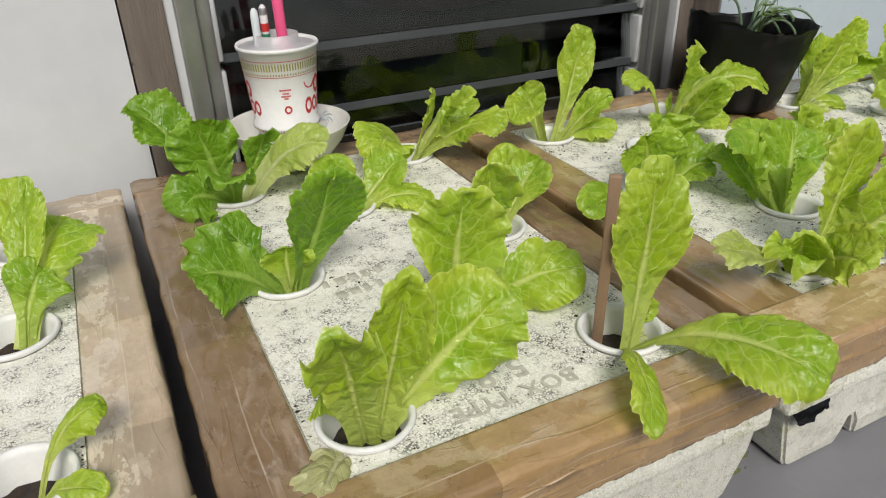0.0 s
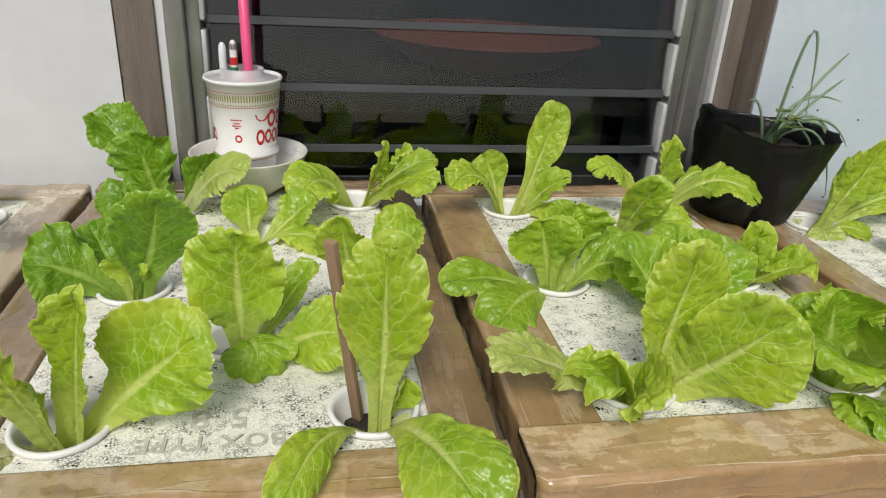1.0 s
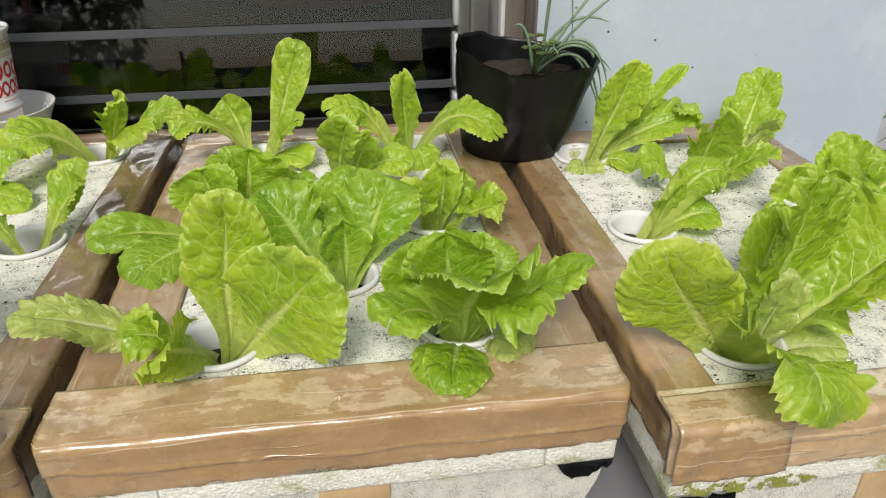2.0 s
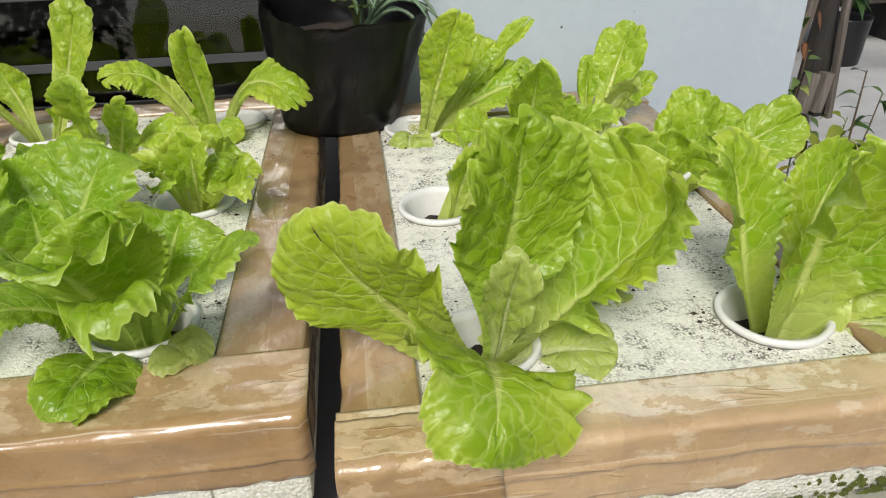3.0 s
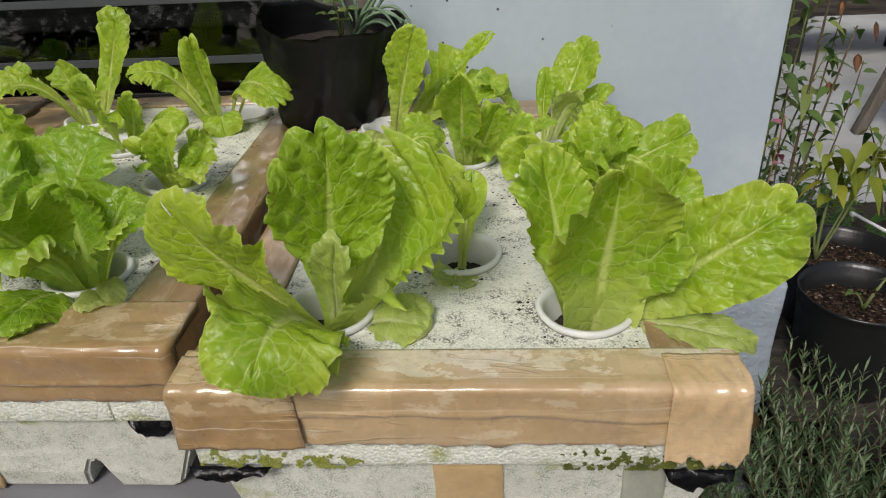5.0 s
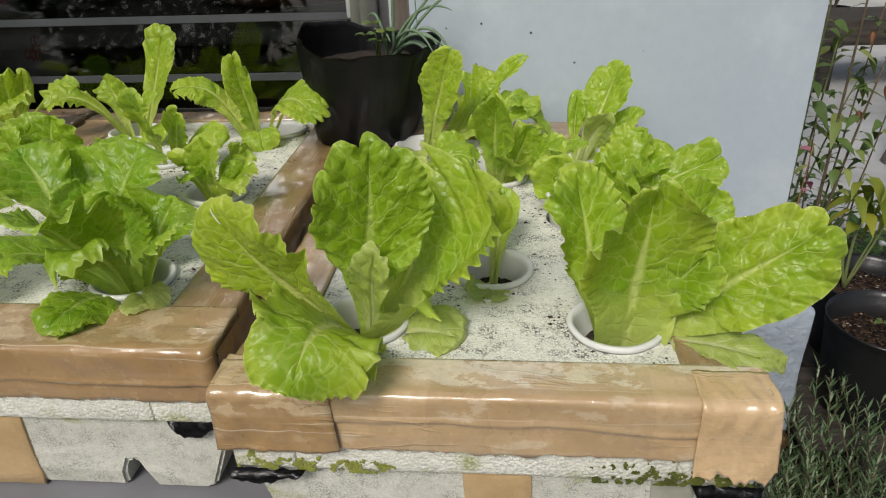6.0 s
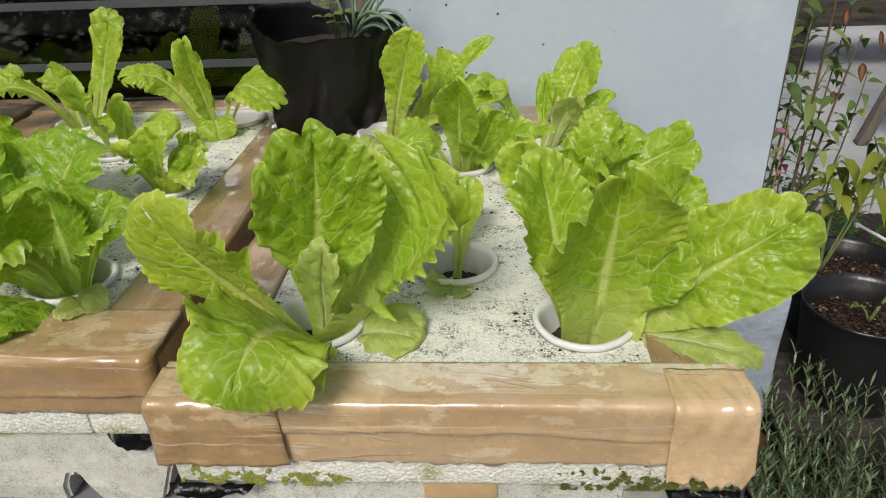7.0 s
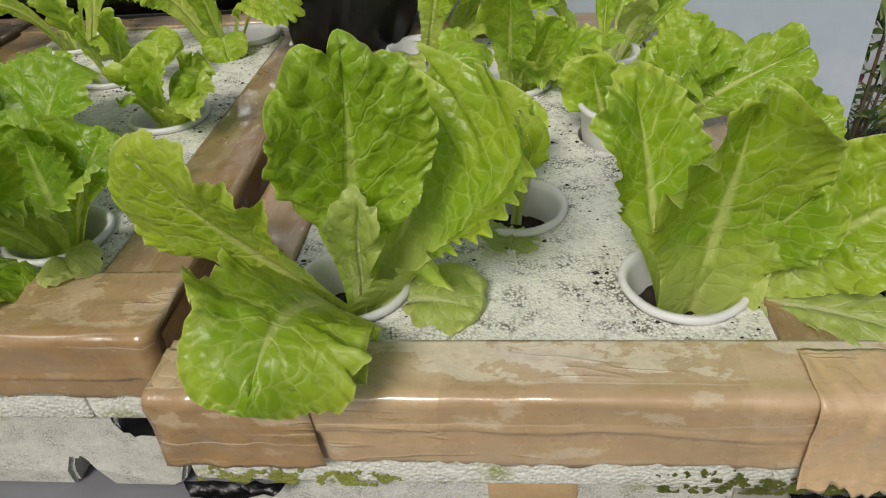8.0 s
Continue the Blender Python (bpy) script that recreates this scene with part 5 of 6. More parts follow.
def paper_cup():
    z0 = LID + 0.036
    H = 0.128
    ob = thing("paper_cup", (CX - 0.002, CY + 0.001, z0), "white paper noodle cup with red and gold print in a bowl", "cup")
    rr = lambda h: 0.0375 + (0.0495 - 0.0375) * h / H
    prof = [(0.036, 0.0), (rr(0) , 0.001), (rr(0.022), 0.022), (rr(0.023) + 0.0035, 0.024), (rr(0.03) + 0.0035, 0.029), (rr(0.033), 0.032), (rr(H - 0.004), H - 0.004), (0.0515, H - 0.003), (0.0522, H), (0.0512, H + 0.002), (0.0492, H + 0.001), (0.046, H - 0.02)]
    part("body", lathe(prof, 56), M_PAPER, ob)
    # bands of ticks and thin lines round the cup
    n = 84
    for low, high, wide, grow in ((0.103, 0.112, 0.0017, 0.0), (0.097, 0.0995, 0.0015, 0.0), (0.024, 0.0265, 0.0015, 0.0035)):
        bm = bmesh.new()
        for k in range(n):
            s = (k - n / 2) * (2 * math.pi * 0.048 / n)
            wrap(bm, [(s, low), (s + wide, low), (s + wide, high), (s, high)], lambda h: rr(h) + grow, 0)
        part("tick_band", bm, M_GOLD, ob, "band of olive ticks", False)
    for h in (0.1145, 0.0215, 0.095):
        bm = bmesh.new()
        for k in range(60):
            s = (k - 30) * (2 * math.pi * 0.048 / 60)
            d = 2 * math.pi * 0.048 / 60
            wrap(bm, [(s, h), (s + d, h), (s + d, h + 0.0007), (s, h + 0.0007)], rr, 0)
        part("line_band", bm, M_RED, ob, "thin red line", False)
    # logo shapes, drawn as plain forms
    bm = bmesh.new()
    def blob(bm, s, h, w, t, k=10, hole=True):
        for i in range(k):
            a = 2 * math.pi * i / k
            b = 2 * math.pi * (i + 1) / k
            inn = 0.55 if hole else 0.0
            q = [(s + w * math.cos(a), h + t * math.sin(a)), (s + w * math.cos(b), h + t * math.sin(b)), (s + inn * w * math.cos(b), h + inn * t * math.sin(b)), (s + inn * w * math.cos(a), h + inn * t * math.sin(a))]
            wrap(bm, q if hole else q[:3], rr, 0)
    for turn in (0.052, -0.098):
        bm = bmesh.new()
        for i, (ds, dh, w, t) in enumerate([(-0.026, 0.054, 0.0072, 0.0115), (-0.012, 0.054, 0.0072, 0.0105), (0.002, 0.054, 0.0072, 0.0105), (0.016, 0.054, 0.0072, 0.0105), (0.030, 0.054, 0.0072, 0.0105), (0.043, 0.054, 0.0066, 0.0105), (-0.006, 0.0785, 0.009, 0.0125), (0.012, 0.0775, 0.008, 0.0115), (0.029, 0.0775, 0.008, 0.0115)]):
            blob(bm, turn + ds, dh, w, t)
        wrap(bm, [(turn - 0.034, 0.086), (turn - 0.012, 0.086), (turn - 0.014, 0.080), (turn - 0.019, 0.0765), (turn - 0.027, 0.0765), (turn - 0.032, 0.080)], rr, 0)
        for s0, h0, w, t in ((-0.006, 0.037, 0.024, 0.0008), (-0.006, 0.043, 0.024, 0.0008)):
            for i in range(8):
                wrap(bm, [(turn + s0 + i * w / 8 * 1.3, h0), (turn + s0 + (i + 1) * w / 8 * 1.3, h0), (turn + s0 + (i + 1) * w / 8 * 1.3, h0 + t), (turn + s0 + i * w / 8 * 1.3, h0 + t)], rr, 0)
        part("red_print", bm, M_RED, ob, "red logo shapes", False)
    bm = bmesh.new()
    for i, (h, w) in enumerate(((0.078, 0.016), (0.0735, 0.009), (0.070, 0.013), (0.067, 0.006))):
        for k in range(5):
            a = -0.008 + (k - 2.5) * w / 5
            wrap(bm, [(a, h), (a + w / 6, h), (a + w / 6, h + 0.002), (a, h + 0.002)], rr, 0)
    blob(bm, -0.007, 0.053, 0.0055, 0.0055, 14)
    part("red_print", bm, M_RED, ob, "small red lettering bars", False)
    part("lid", lathe([(0.05, H - 0.004), (0.05, H - 0.002), (0.03, H - 0.001), (0.028, H + 0.002), (0.0275, H + 0.012), (0.026, H + 0.0125), (0.025, H + 0.011), (0.024, H - 0.001)], 40, 0.03, 3.0), M_CLEAR, ob, "cloudy clear plastic lid")
    return ob


bowl()
paper_cup()
zt = LID + 0.164
straw = mesh_object("straw", tube([(CX + 0.006, CY, zt - 0.10), (CX + 0.006, CY, zt), (CX + 0.003, CY + 0.002, zt + 0.2)], [0.0066, 0.0068, 0.0068], 16), M_PINK)
tagged(straw, "long pink plastic straw standing in the paper cup", "straw")


def pen(x, y, h, mat, ring):
    ob = thing("marker_pen", (x, y, zt - 0.09), "pale marker pen standing in the paper cup", "pen")
    part("barrel", lathe([(0.002, 0.0), (0.0048, 0.004), (0.005, h - 0.012), (0.0044, h - 0.004), (0.002, h)], 16), mat, ob)
    if ring:
        part("stripe", lathe([(0.00525, h - 0.052), (0.00525, h - 0.035)], 16, close=False), M_GREENP, ob, "green stripe")
        part("stripe", lathe([(0.00525, h - 0.032), (0.00525, h - 0.022)], 16, close=False), M_RED, ob, "red stripe")
        part("cap_rim", lathe([(0.0052, h - 0.012), (0.0052, h - 0.007), (0.0045, h - 0.004)], 16, close=False), M_ALU, ob, "metal rim")


pen(CX - 0.026, CY - 0.003, 0.135, M_PEN, False)
pen(CX - 0.013, CY + 0.006, 0.137, M_PAPER, True)


# ---- the black planter bag with green onions ----
def black_bag():
    ob = thing("planter_bag", (0.008, 0.551, LID + 0.0035), "black plastic planter bag with a crumpled rim and green onions", "planter")
    bm = bmesh.new()
    seg, rows = 72, 24
    grid = []
    for j in range(rows + 1):
        v = j / rows
        r = 0.069 + 0.027 * v ** 0.85
        row = []
        for k in range(seg):
            a = 2 * math.pi * k / seg
            wob = 1 + 0.05 * v * noise.noise(Vector((math.cos(a) * 2, math.sin(a) * 2, v * 4))) + 0.012 * noise.noise(Vector((math.cos(a) * 6, math.sin(a) * 6, v * 9))) + 0.035 * v * noise.noise(Vector((math.cos(a) * 5, math.sin(a) * 5, v * 1.2 + 4))) + (0.03 * noise.noise(Vector((math.cos(a) * 9, math.sin(a) * 9, v * 30))) if v > 0.8 else 0.0)
            top = 0.125 + 0.022 * max(0.0, math.cos(a - radians(165))) ** 2 + 0.006 * noise.noise(Vector((math.cos(a) * 3, math.sin(a) * 3, 1.0)))
            x = r * wob * math.cos(a) + 0.014 * v
            y = r * wob * math.sin(a) - 0.002 * v
            if v > 0.9:
                x -= 0.006 * math.cos(a) * (v - 0.9) * 10 * (math.cos(a - radians(165)) > 0.2)
            row.append(bm.verts.new((x, y, top * v)))
        grid.append(row)
    for a, b in zip(grid, grid[1:]):
        for k in range(seg):
            bm.faces.new((a[k], a[(k + 1) % seg], b[(k + 1) % seg], b[k]))
    bm.faces.new(list(reversed(grid[0])))
    bmesh.ops.solidify(bm, geom=bm.faces[:], thickness=0.0012)
    part("bag", bm, M_BAG, ob, "dusty black plastic bag")
    bm = bmesh.new()
    bmesh.ops.create_circle(bm, cap_ends=True, segments=28, radius=0.088)
    bmesh.ops.translate(bm, verts=bm.verts[:], vec=(0.011, -0.001, 0.095))
    bmesh.ops.triangulate(bm, faces=bm.faces[:])
    bmesh.ops.subdivide_edges(bm, edges=bm.edges[:], cuts=3, use_grid_fill=True)
    for v in bm.verts:
        v.co.z += 0.008 * noise.noise(v.co * 70)
    part("soil", bm, M_SOIL, ob, "dark soil")
    return ob


black_bag()
M_ONION = simple("green_onion", (0.10, 0.18, 0.09), (0.20, 0.28, 0.17), 30, 0.45, 0.1, stretch=(1, 1, 0.2))


def onion():
    ob = thing("green_onion", (0.045, 0.575, LID + 0.095), "thin green onion blades, some bent and drooping", "green onion")
    ends = [((0.01, -0.015, 0.215), (0.035, -0.01, 0.21), (0.042, -0.015, 0.05)), ((0.02, -0.03, 0.06), (0.05, -0.06, 0.07), (0.072, -0.075, 0.02)), ((0.02, 0.01, 0.07), (0.06, 0.0, 0.085), (0.09, -0.02, 0.07)), ((0.035, 0.0, 0.07), (0.08, -0.02, 0.06), (0.092, -0.03, -0.01)), ((-0.005, -0.02, 0.05), (0.0, -0.04, 0.06), (0.012, -0.06, 0.04)), ((0.05, 0.0, 0.09), (0.09, 0.01, 0.12), (0.105, 0.01, 0.135)), ((0.04, -0.01, 0.065), (0.08, -0.01, 0.09), (0.1, 0.0, 0.1)),
            ((0.035, -0.02, 0.06), (0.075, -0.03, 0.065), (0.085, -0.035, -0.03)), ((0.03, -0.02, 0.05), (0.07, -0.045, 0.05), (0.078, -0.055, -0.06)), ((0.02, -0.02, 0.055), (0.055, -0.03, 0.055), (0.095, -0.03, 0.01)),
            ((-0.01, 0.01, 0.06), (-0.02, 0.02, 0.07), (-0.03, 0.02, 0.06)), ((0.03, 0.0, 0.05), (0.06, -0.01, 0.04), (0.088, -0.02, -0.05))]
    for k, (b, c, d) in enumerate(ends):
        a = Vector((0.006 * math.cos(k * 2.1), 0.006 * math.sin(k * 2.1), 0.0))
        b, c, d = Vector(b), Vector(c), Vector(d)
        pts = []
        for i in range(13):
            t = i / 12
            pts.append(a * (1 - t) ** 3 + b * 3 * t * (1 - t) ** 2 + c * 3 * t * t * (1 - t) + d * t ** 3)
        part("blade", tube(pts, [0.0024] * 4 + [0.0021] * 5 + [0.0018, 0.0014, 0.001, 0.0004], 7), M_ONION, ob)


onion()


# ---- small leaves for the other plants ----
def small_leaf(bm, base, direction, length, width, droop, seed, layer=None):
    """A pointed leaf of ten faces, bent down by droop."""
    d = Vector(direction).normalized()
    s = d.cross(Vector((0, 0, 1)))
    s = s.normalized() if s.length > 0.05 else Vector((1, 0, 0))
    s = Matrix.Rotation(0.9 * noise.noise(Vector((seed, 0.3, 7.1))), 3, d) @ s
    rows = []
    for j in range(6):
        v = j / 5
        c = Vector(base) + d * length * v - Vector((0, 0, 1)) * droop * length * v * v
        w = width * (0.06, 0.42, 0.5, 0.4, 0.22, 0.02)[j]
        rows.append([bm.verts.new(c - s * w + Vector((0, 0, 0.18 * w))), bm.verts.new(c), bm.verts.new(c + s * w + Vector((0, 0, 0.18 * w)))])
    for a, b in zip(rows, rows[1:]):
        bm.faces.new((a[0], a[1], b[1], b[0]))
        bm.faces.new((a[1], a[2], b[2], b[1]))


def foliage_material(name, c1, c2, pale):
    n = Nodes(name, 0.45, spec=0.4)
    f = n.noise(30, 3)
    g = n.node("ShaderNodeNewGeometry").outputs["Random Per Island"]
    col = n.mix(f, c1, c2)
    col = n.mix(n.ramp(g, (0.55, 0.0), (1.0, 0.8)), col, pale)
    n.set("Base Color", col)
    tr = n.node("ShaderNodeBsdfTranslucent")
    n.link(col, tr.inputs["Color"])
    m = n.node("ShaderNodeMixShader")
    m.inputs[0].default_value = 0.3
    n.link(n.bsdf.outputs[0], m.inputs[1])
    n.link(tr.outputs[0], m.inputs[2])
    n.link(m.outputs[0], n.out.inputs["Surface"])
    return n.mat


M_CHILLI = foliage_material("chilli_leaf", (0.085, 0.15, 0.035), (0.17, 0.25, 0.07), (0.38, 0.42, 0.11))
M_YELLOW = foliage_material("yellowing_leaf", (0.30, 0.30, 0.03), (0.14, 0.22, 0.03), (0.48, 0.42, 0.04))
M_HERB = foliage_material("herb_leaf", (0.03, 0.08, 0.015), (0.07, 0.14, 0.03), (0.13, 0.19, 0.05))
M_ROSE = foliage_material("rosemary_needle", (0.07, 0.13, 0.05), (0.15, 0.23, 0.10), (0.30, 0.38, 0.21))
M_STEM = simple("brown_stem", (0.09, 0.065, 0.04), (0.15, 0.11, 0.06), 40, 0.8, 0.3)
M_GSTEM = simple("green_stem", (0.12, 0.16, 0.05), (0.18, 0.20, 0.07), 40, 0.6, 0.2)
M_DRY = simple("dry_brown_leaf", (0.46, 0.22, 0.11), (0.34, 0.16, 0.08), 40, 0.7, 0.2)
M_FLOWER = simple("dusty_pink_petal", (0.50, 0.18, 0.24), (0.40, 0.14, 0.20), 40, 0.6, 0.1)
# plank and support woods are darkened to put the deep shade there into colour
M_PLANK = simple("weathered_plank", (0.015, 0.012, 0.010), (0.10, 0.08, 0.062), 8, 0.85, 0.7, 0.003, stretch=(0.5, 6, 6))
M_GREYWOOD = simple("weathered_grey_wood", (0.09, 0.075, 0.06), (0.20, 0.175, 0.145), 10, 0.85, 0.5, 0.003, stretch=(5, 5, 0.6))
M_BLACKWOOD = simple("near_black_wood", (0.012, 0.010, 0.009), (0.05, 0.042, 0.034), 10, 0.85, 0.5, 0.003, stretch=(5, 5, 0.6))
def soil_material():
    n = Nodes("brown_soil", 0.95, spec=0.2)
    lump = n.voronoi(210, out="Color")
    sep = n.node("ShaderNodeSeparateColor")
    n.link(lump, sep.inputs["Color"])
    col = n.mix(n.ramp(sep.outputs[0], (0.3, 0.0), (1.0, 1.0)), (0.010, 0.006, 0.004), (0.075, 0.045, 0.028))
    col = n.mix(n.ramp(sep.outputs[1], (0.965, 0.0), (0.975, 1.0)), col, (0.28, 0.22, 0.17))
    n.set("Base Color", col)
    n.set("Normal", n.bump(n.math("ADD", n.math("MULTIPLY", n.voronoi(210), -1.0), n.noise(90, 4, 0.6)), 1.0, 0.004))
    return n.mat


M_SOIL_BROWN = soil_material()


def polybag_pot(x, y, z, r, h, label):
    ob = thing("plant_pot", (x, y, z), label, "plant pot", "black pots on the plank")
    prof = [(r * 0.82, 0.0), (r * 0.85, 0.004)] + [(r * (0.85 + 0.13 * i / 10) + (0.0012 if i > 7 and i % 2 else 0), h * (0.05 + 0.9 * i / 10)) for i in range(11)] + [(r, h * 0.97), (r * 1.01, h), (r * 0.985, h), (r * 0.965, h * 0.95), (r * 0.955, h * 0.945), (r * 0.955, h * 0.92), (r * 0.945, h * 0.915), (r * 0.945, h * 0.89), (r * 0.935, h * 0.885), (r * 0.92, h * 0.66)]
    part("pot", lathe(prof, 44, 0.03, x * 5), M_BAG, ob, "black plastic pot with a ribbed rim")
    bm = bmesh.new()
    bmesh.ops.create_circle(bm, cap_ends=True, segments=24, radius=r * 0.94)
    bmesh.ops.triangulate(bm, faces=bm.faces[:])
    bmesh.ops.subdivide_edges(bm, edges=bm.edges[:], cuts=4, use_grid_fill=True)
    for v in bm.verts:
        v.co.z = h * 0.74 + 0.012 * noise.noise(v.co * 45 + Vector((x, y, 0))) + 0.006 * noise.noise(v.co * 140)
    part("soil", bm, M_SOIL_BROWN, ob, "lumpy brown soil with pebbles")
    rnd = random.Random(int(x * 1000))
    for k in range(7):
        a, q = rnd.uniform(0, 6.28), rnd.uniform(0.2, 0.8) * r
        bm = bmesh.new()
        bmesh.ops.create_icosphere(bm, subdivisions=1, radius=rnd.uniform(0.002, 0.005))
        bmesh.ops.translate(bm, verts=bm.verts[:], vec=(q * math.cos(a), q * math.sin(a), h * 0.74 + 0.006))
        part("pebble", roughen(bm, 0.001, 90, k), M_STEM, ob, "small brown pebble")
    return ob


# dark earth beside the house, the yard's concrete beyond it
bed = roughen(block(0.70, 2.3, 0.25, 1.75, -0.05, 0.012, 0.004), 0.012, 9, 4, 16)
tagged(mesh_object("soil_bed", bed, M_SOIL, False), "dark damp earth beside the house wall", "earth", kind="structure")

M_FOOT = simple("rough_grey_blue_plaster", (0.30, 0.345, 0.395), (0.40, 0.45, 0.50), 9, 0.75, 0.9, 0.006)
# the wall's rough foot at the corner
tagged(mesh_object("wall_foot", roughen(block(0.392, 0.688, 0.578, 0.74, 0.0, 0.45, 0.006), 0.003, 25, 3, 10), M_FOOT), "rough blue-grey plaster foot of the wall", "wall", kind="structure")

plank = thing("plank_shelf", (0.98, 0.76, 0.0), "weathered wooden plank on dark blocks carrying plant pots", "shelf")
part("board", roughen(block(-0.275, 0.5, -0.21, 0.0, 0.185, 0.207, 0.003), 0.002, 14, 1, 4), M_PLANK, plank)
part("board", roughen(block(-0.06, 0.5, 0.01, 0.28, 0.183, 0.205, 0.003), 0.002, 14, 2, 4), M_PLANK, plank)
for bx in (-0.12, 0.38):
    part("support", roughen(block(bx - 0.06, bx + 0.06, -0.22, 0.26, 0.0, 0.183, 0.004), 0.002, 20, 3, 3), M_BLACKWOOD, plank)
polybag_pot(0.850, 0.655, 0.208, 0.098, 0.178, "black plastic pot with brown soil and a cut stem")
polybag_pot(0.925, 0.87, 0.185, 0.108, 0.157, "black plastic pot with brown soil and a chilli plant")
polybag_pot(1.12, 0.66, 0.208, 0.095, 0.15, "black plastic pot beside the others on the plank")


def branch_plant(name, base, label, category, stems, leaf_mat, leaf_len, leaf_wid, count, seed, stem_mat, droop=0.5, low=0.35):
    """stems: (dx, dy, dz, radius) tips of the stems; leaves sit along them."""
    rnd = random.Random(seed)
    ob = thing(name, base, label, category)
    leaves = bmesh.new()
    for dx, dy, dz, r in stems:
        tip = Vector((dx, dy, dz))
        mid = tip * 0.5 + Vector((rnd.uniform(-0.03, 0.03), rnd.uniform(-0.03, 0.03), 0.02))
        pts = [bezier(Vector((0, 0, 0)), mid, tip, i / 9) for i in range(10)]
        part("stem", tube(pts, [r * (1 - 0.07 * i) for i in range(10)], 7), stem_mat, ob)
        for k in range(count):
            t = low + (1 - low) * (k + rnd.random()) / count
            p = bezier(Vector((0, 0, 0)), mid, tip, t)
            a = rnd.uniform(0, 6.28)
            d = Vector((math.cos(a), math.sin(a), rnd.uniform(-0.3, 0.6)))
            q = p + d.normalized() * leaf_len * rnd.uniform(0.1, 0.45)
            if (q - p).length > 0.006:
                tube([p, (p + q) / 2 + Vector((0, 0, 0.003)), q], [0.0009, 0.0008, 0.0006], 4, leaves)
            small_leaf(leaves, q, d, leaf_len * rnd.uniform(0.6, 1.15), leaf_wid * rnd.uniform(0.7, 1.15), droop * rnd.uniform(0.3, 1.6), rnd.uniform(0, 50))
    part("foliage", leaves, leaf_mat, ob)
    return ob


branch_plant("chilli_plant", (0.887, 0.900, 0.300), "chilli plant with drooping yellow-green leaves", "chilli plant", [(0.02, 0.02, 0.21, 0.004), (0.07, 0.0, 0.27, 0.003), (0.0, 0.03, 0.24, 0.003), (0.10, 0.03, 0.22, 0.0025)], M_YELLOW, 0.056, 0.027, 7, 3, M_GSTEM, 1.1, 0.6)
branch_plant("cut_stem", (0.862, 0.66, 0.345), "short cut green stem with two shoots", "plant", [(0.045, 0.02, 0.07, 0.0035), (-0.03, 0.0, 0.03, 0.0022)], M_CHILLI, 0.018, 0.01, 3, 4, M_GSTEM)
branch_plant("chilli_bush", (0.895, 1.12, 0.12), "tall thin chilli bush with brown stems and small leaves", "chilli plant",
             [(0.01, 0.0, 0.74, 0.005), (0.075, 0.0, 0.60, 0.0045), (0.12, 0.03, 0.52, 0.003), (0.06, 0.03, 0.70, 0.003), (-0.02, 0.04, 0.46, 0.003)], M_CHILLI, 0.040, 0.020, 15, 5, M_STEM, 0.8, 0.45)
branch_plant("chilli_bush", (1.25, 1.25, 0.05), "leafy green chilli bush behind the pots", "chilli plant",
             [(0.0, 0.0, 0.5, 0.005), (0.1, 0.05, 0.42, 0.0045), (-0.12, 0.02, 0.4, 0.004), (0.02, -0.1, 0.35, 0.004)], M_HERB, 0.05, 0.022, 12, 6, M_STEM, 0.8, 0.25)
branch_plant("pink_flower_plant", (0.80, 1.02, 0.1), "thin red stem with dusty pink flowers", "flower", [(0.02, 0.0, 0.47, 0.0025), (0.0, 0.02, 0.40, 0.002)], M_FLOWER, 0.028, 0.024, 3, 7, M_DRY, 1.2, 0.7)


branch_plant("leafy_shrub", (0.955, 1.42, 0.05), "leafy green shrub growing beside the wall corner", "shrub",
             [(0.0, 0.0, 0.72, 0.005), (0.06, 0.04, 0.66, 0.0045), (-0.04, 0.05, 0.6, 0.004), (0.1, -0.02, 0.55, 0.004), (0.02, 0.03, 0.8, 0.004)], M_CHILLI, 0.06, 0.030, 15, 17, M_GSTEM, 0.6, 0.45)


def herb_patch():
    rnd = random.Random(11)
    bm = bmesh.new()
    for k in range(900):
        x, y = 0.78 + rnd.random() ** 1.3 * 0.55, rnd.uniform(1.0, 1.7)
        z = 0.05 + rnd.random() ** 1.4 * max(0.08, 0.40 - 0.55 * (x - 0.78))
        a = rnd.uniform(0, 6.28)
        small_leaf(bm, (x, y, z), (math.cos(a), math.sin(a), rnd.uniform(-0.2, 1.0)), rnd.uniform(0.03, 0.07), rnd.uniform(0.006, 0.022), rnd.uniform(0.2, 0.9), k * 0.7)
    for k in range(260):
        x, y = rnd.uniform(0.76, 1.05), rnd.uniform(0.98, 1.6)
        a = rnd.uniform(0, 6.28)
        small_leaf(bm, (x, y, 0.05), (math.cos(a) * 0.35, math.sin(a) * 0.35, 1.0), rnd.uniform(0.2, 0.42), 0.006, 0.5, k * 1.3)
    ob = mesh_object("herb_patch", bm, M_HERB)
    return tagged(ob, "tangled dark green herbs and grass beside the house wall", "herbs", kind="stuff")


herb_patch()


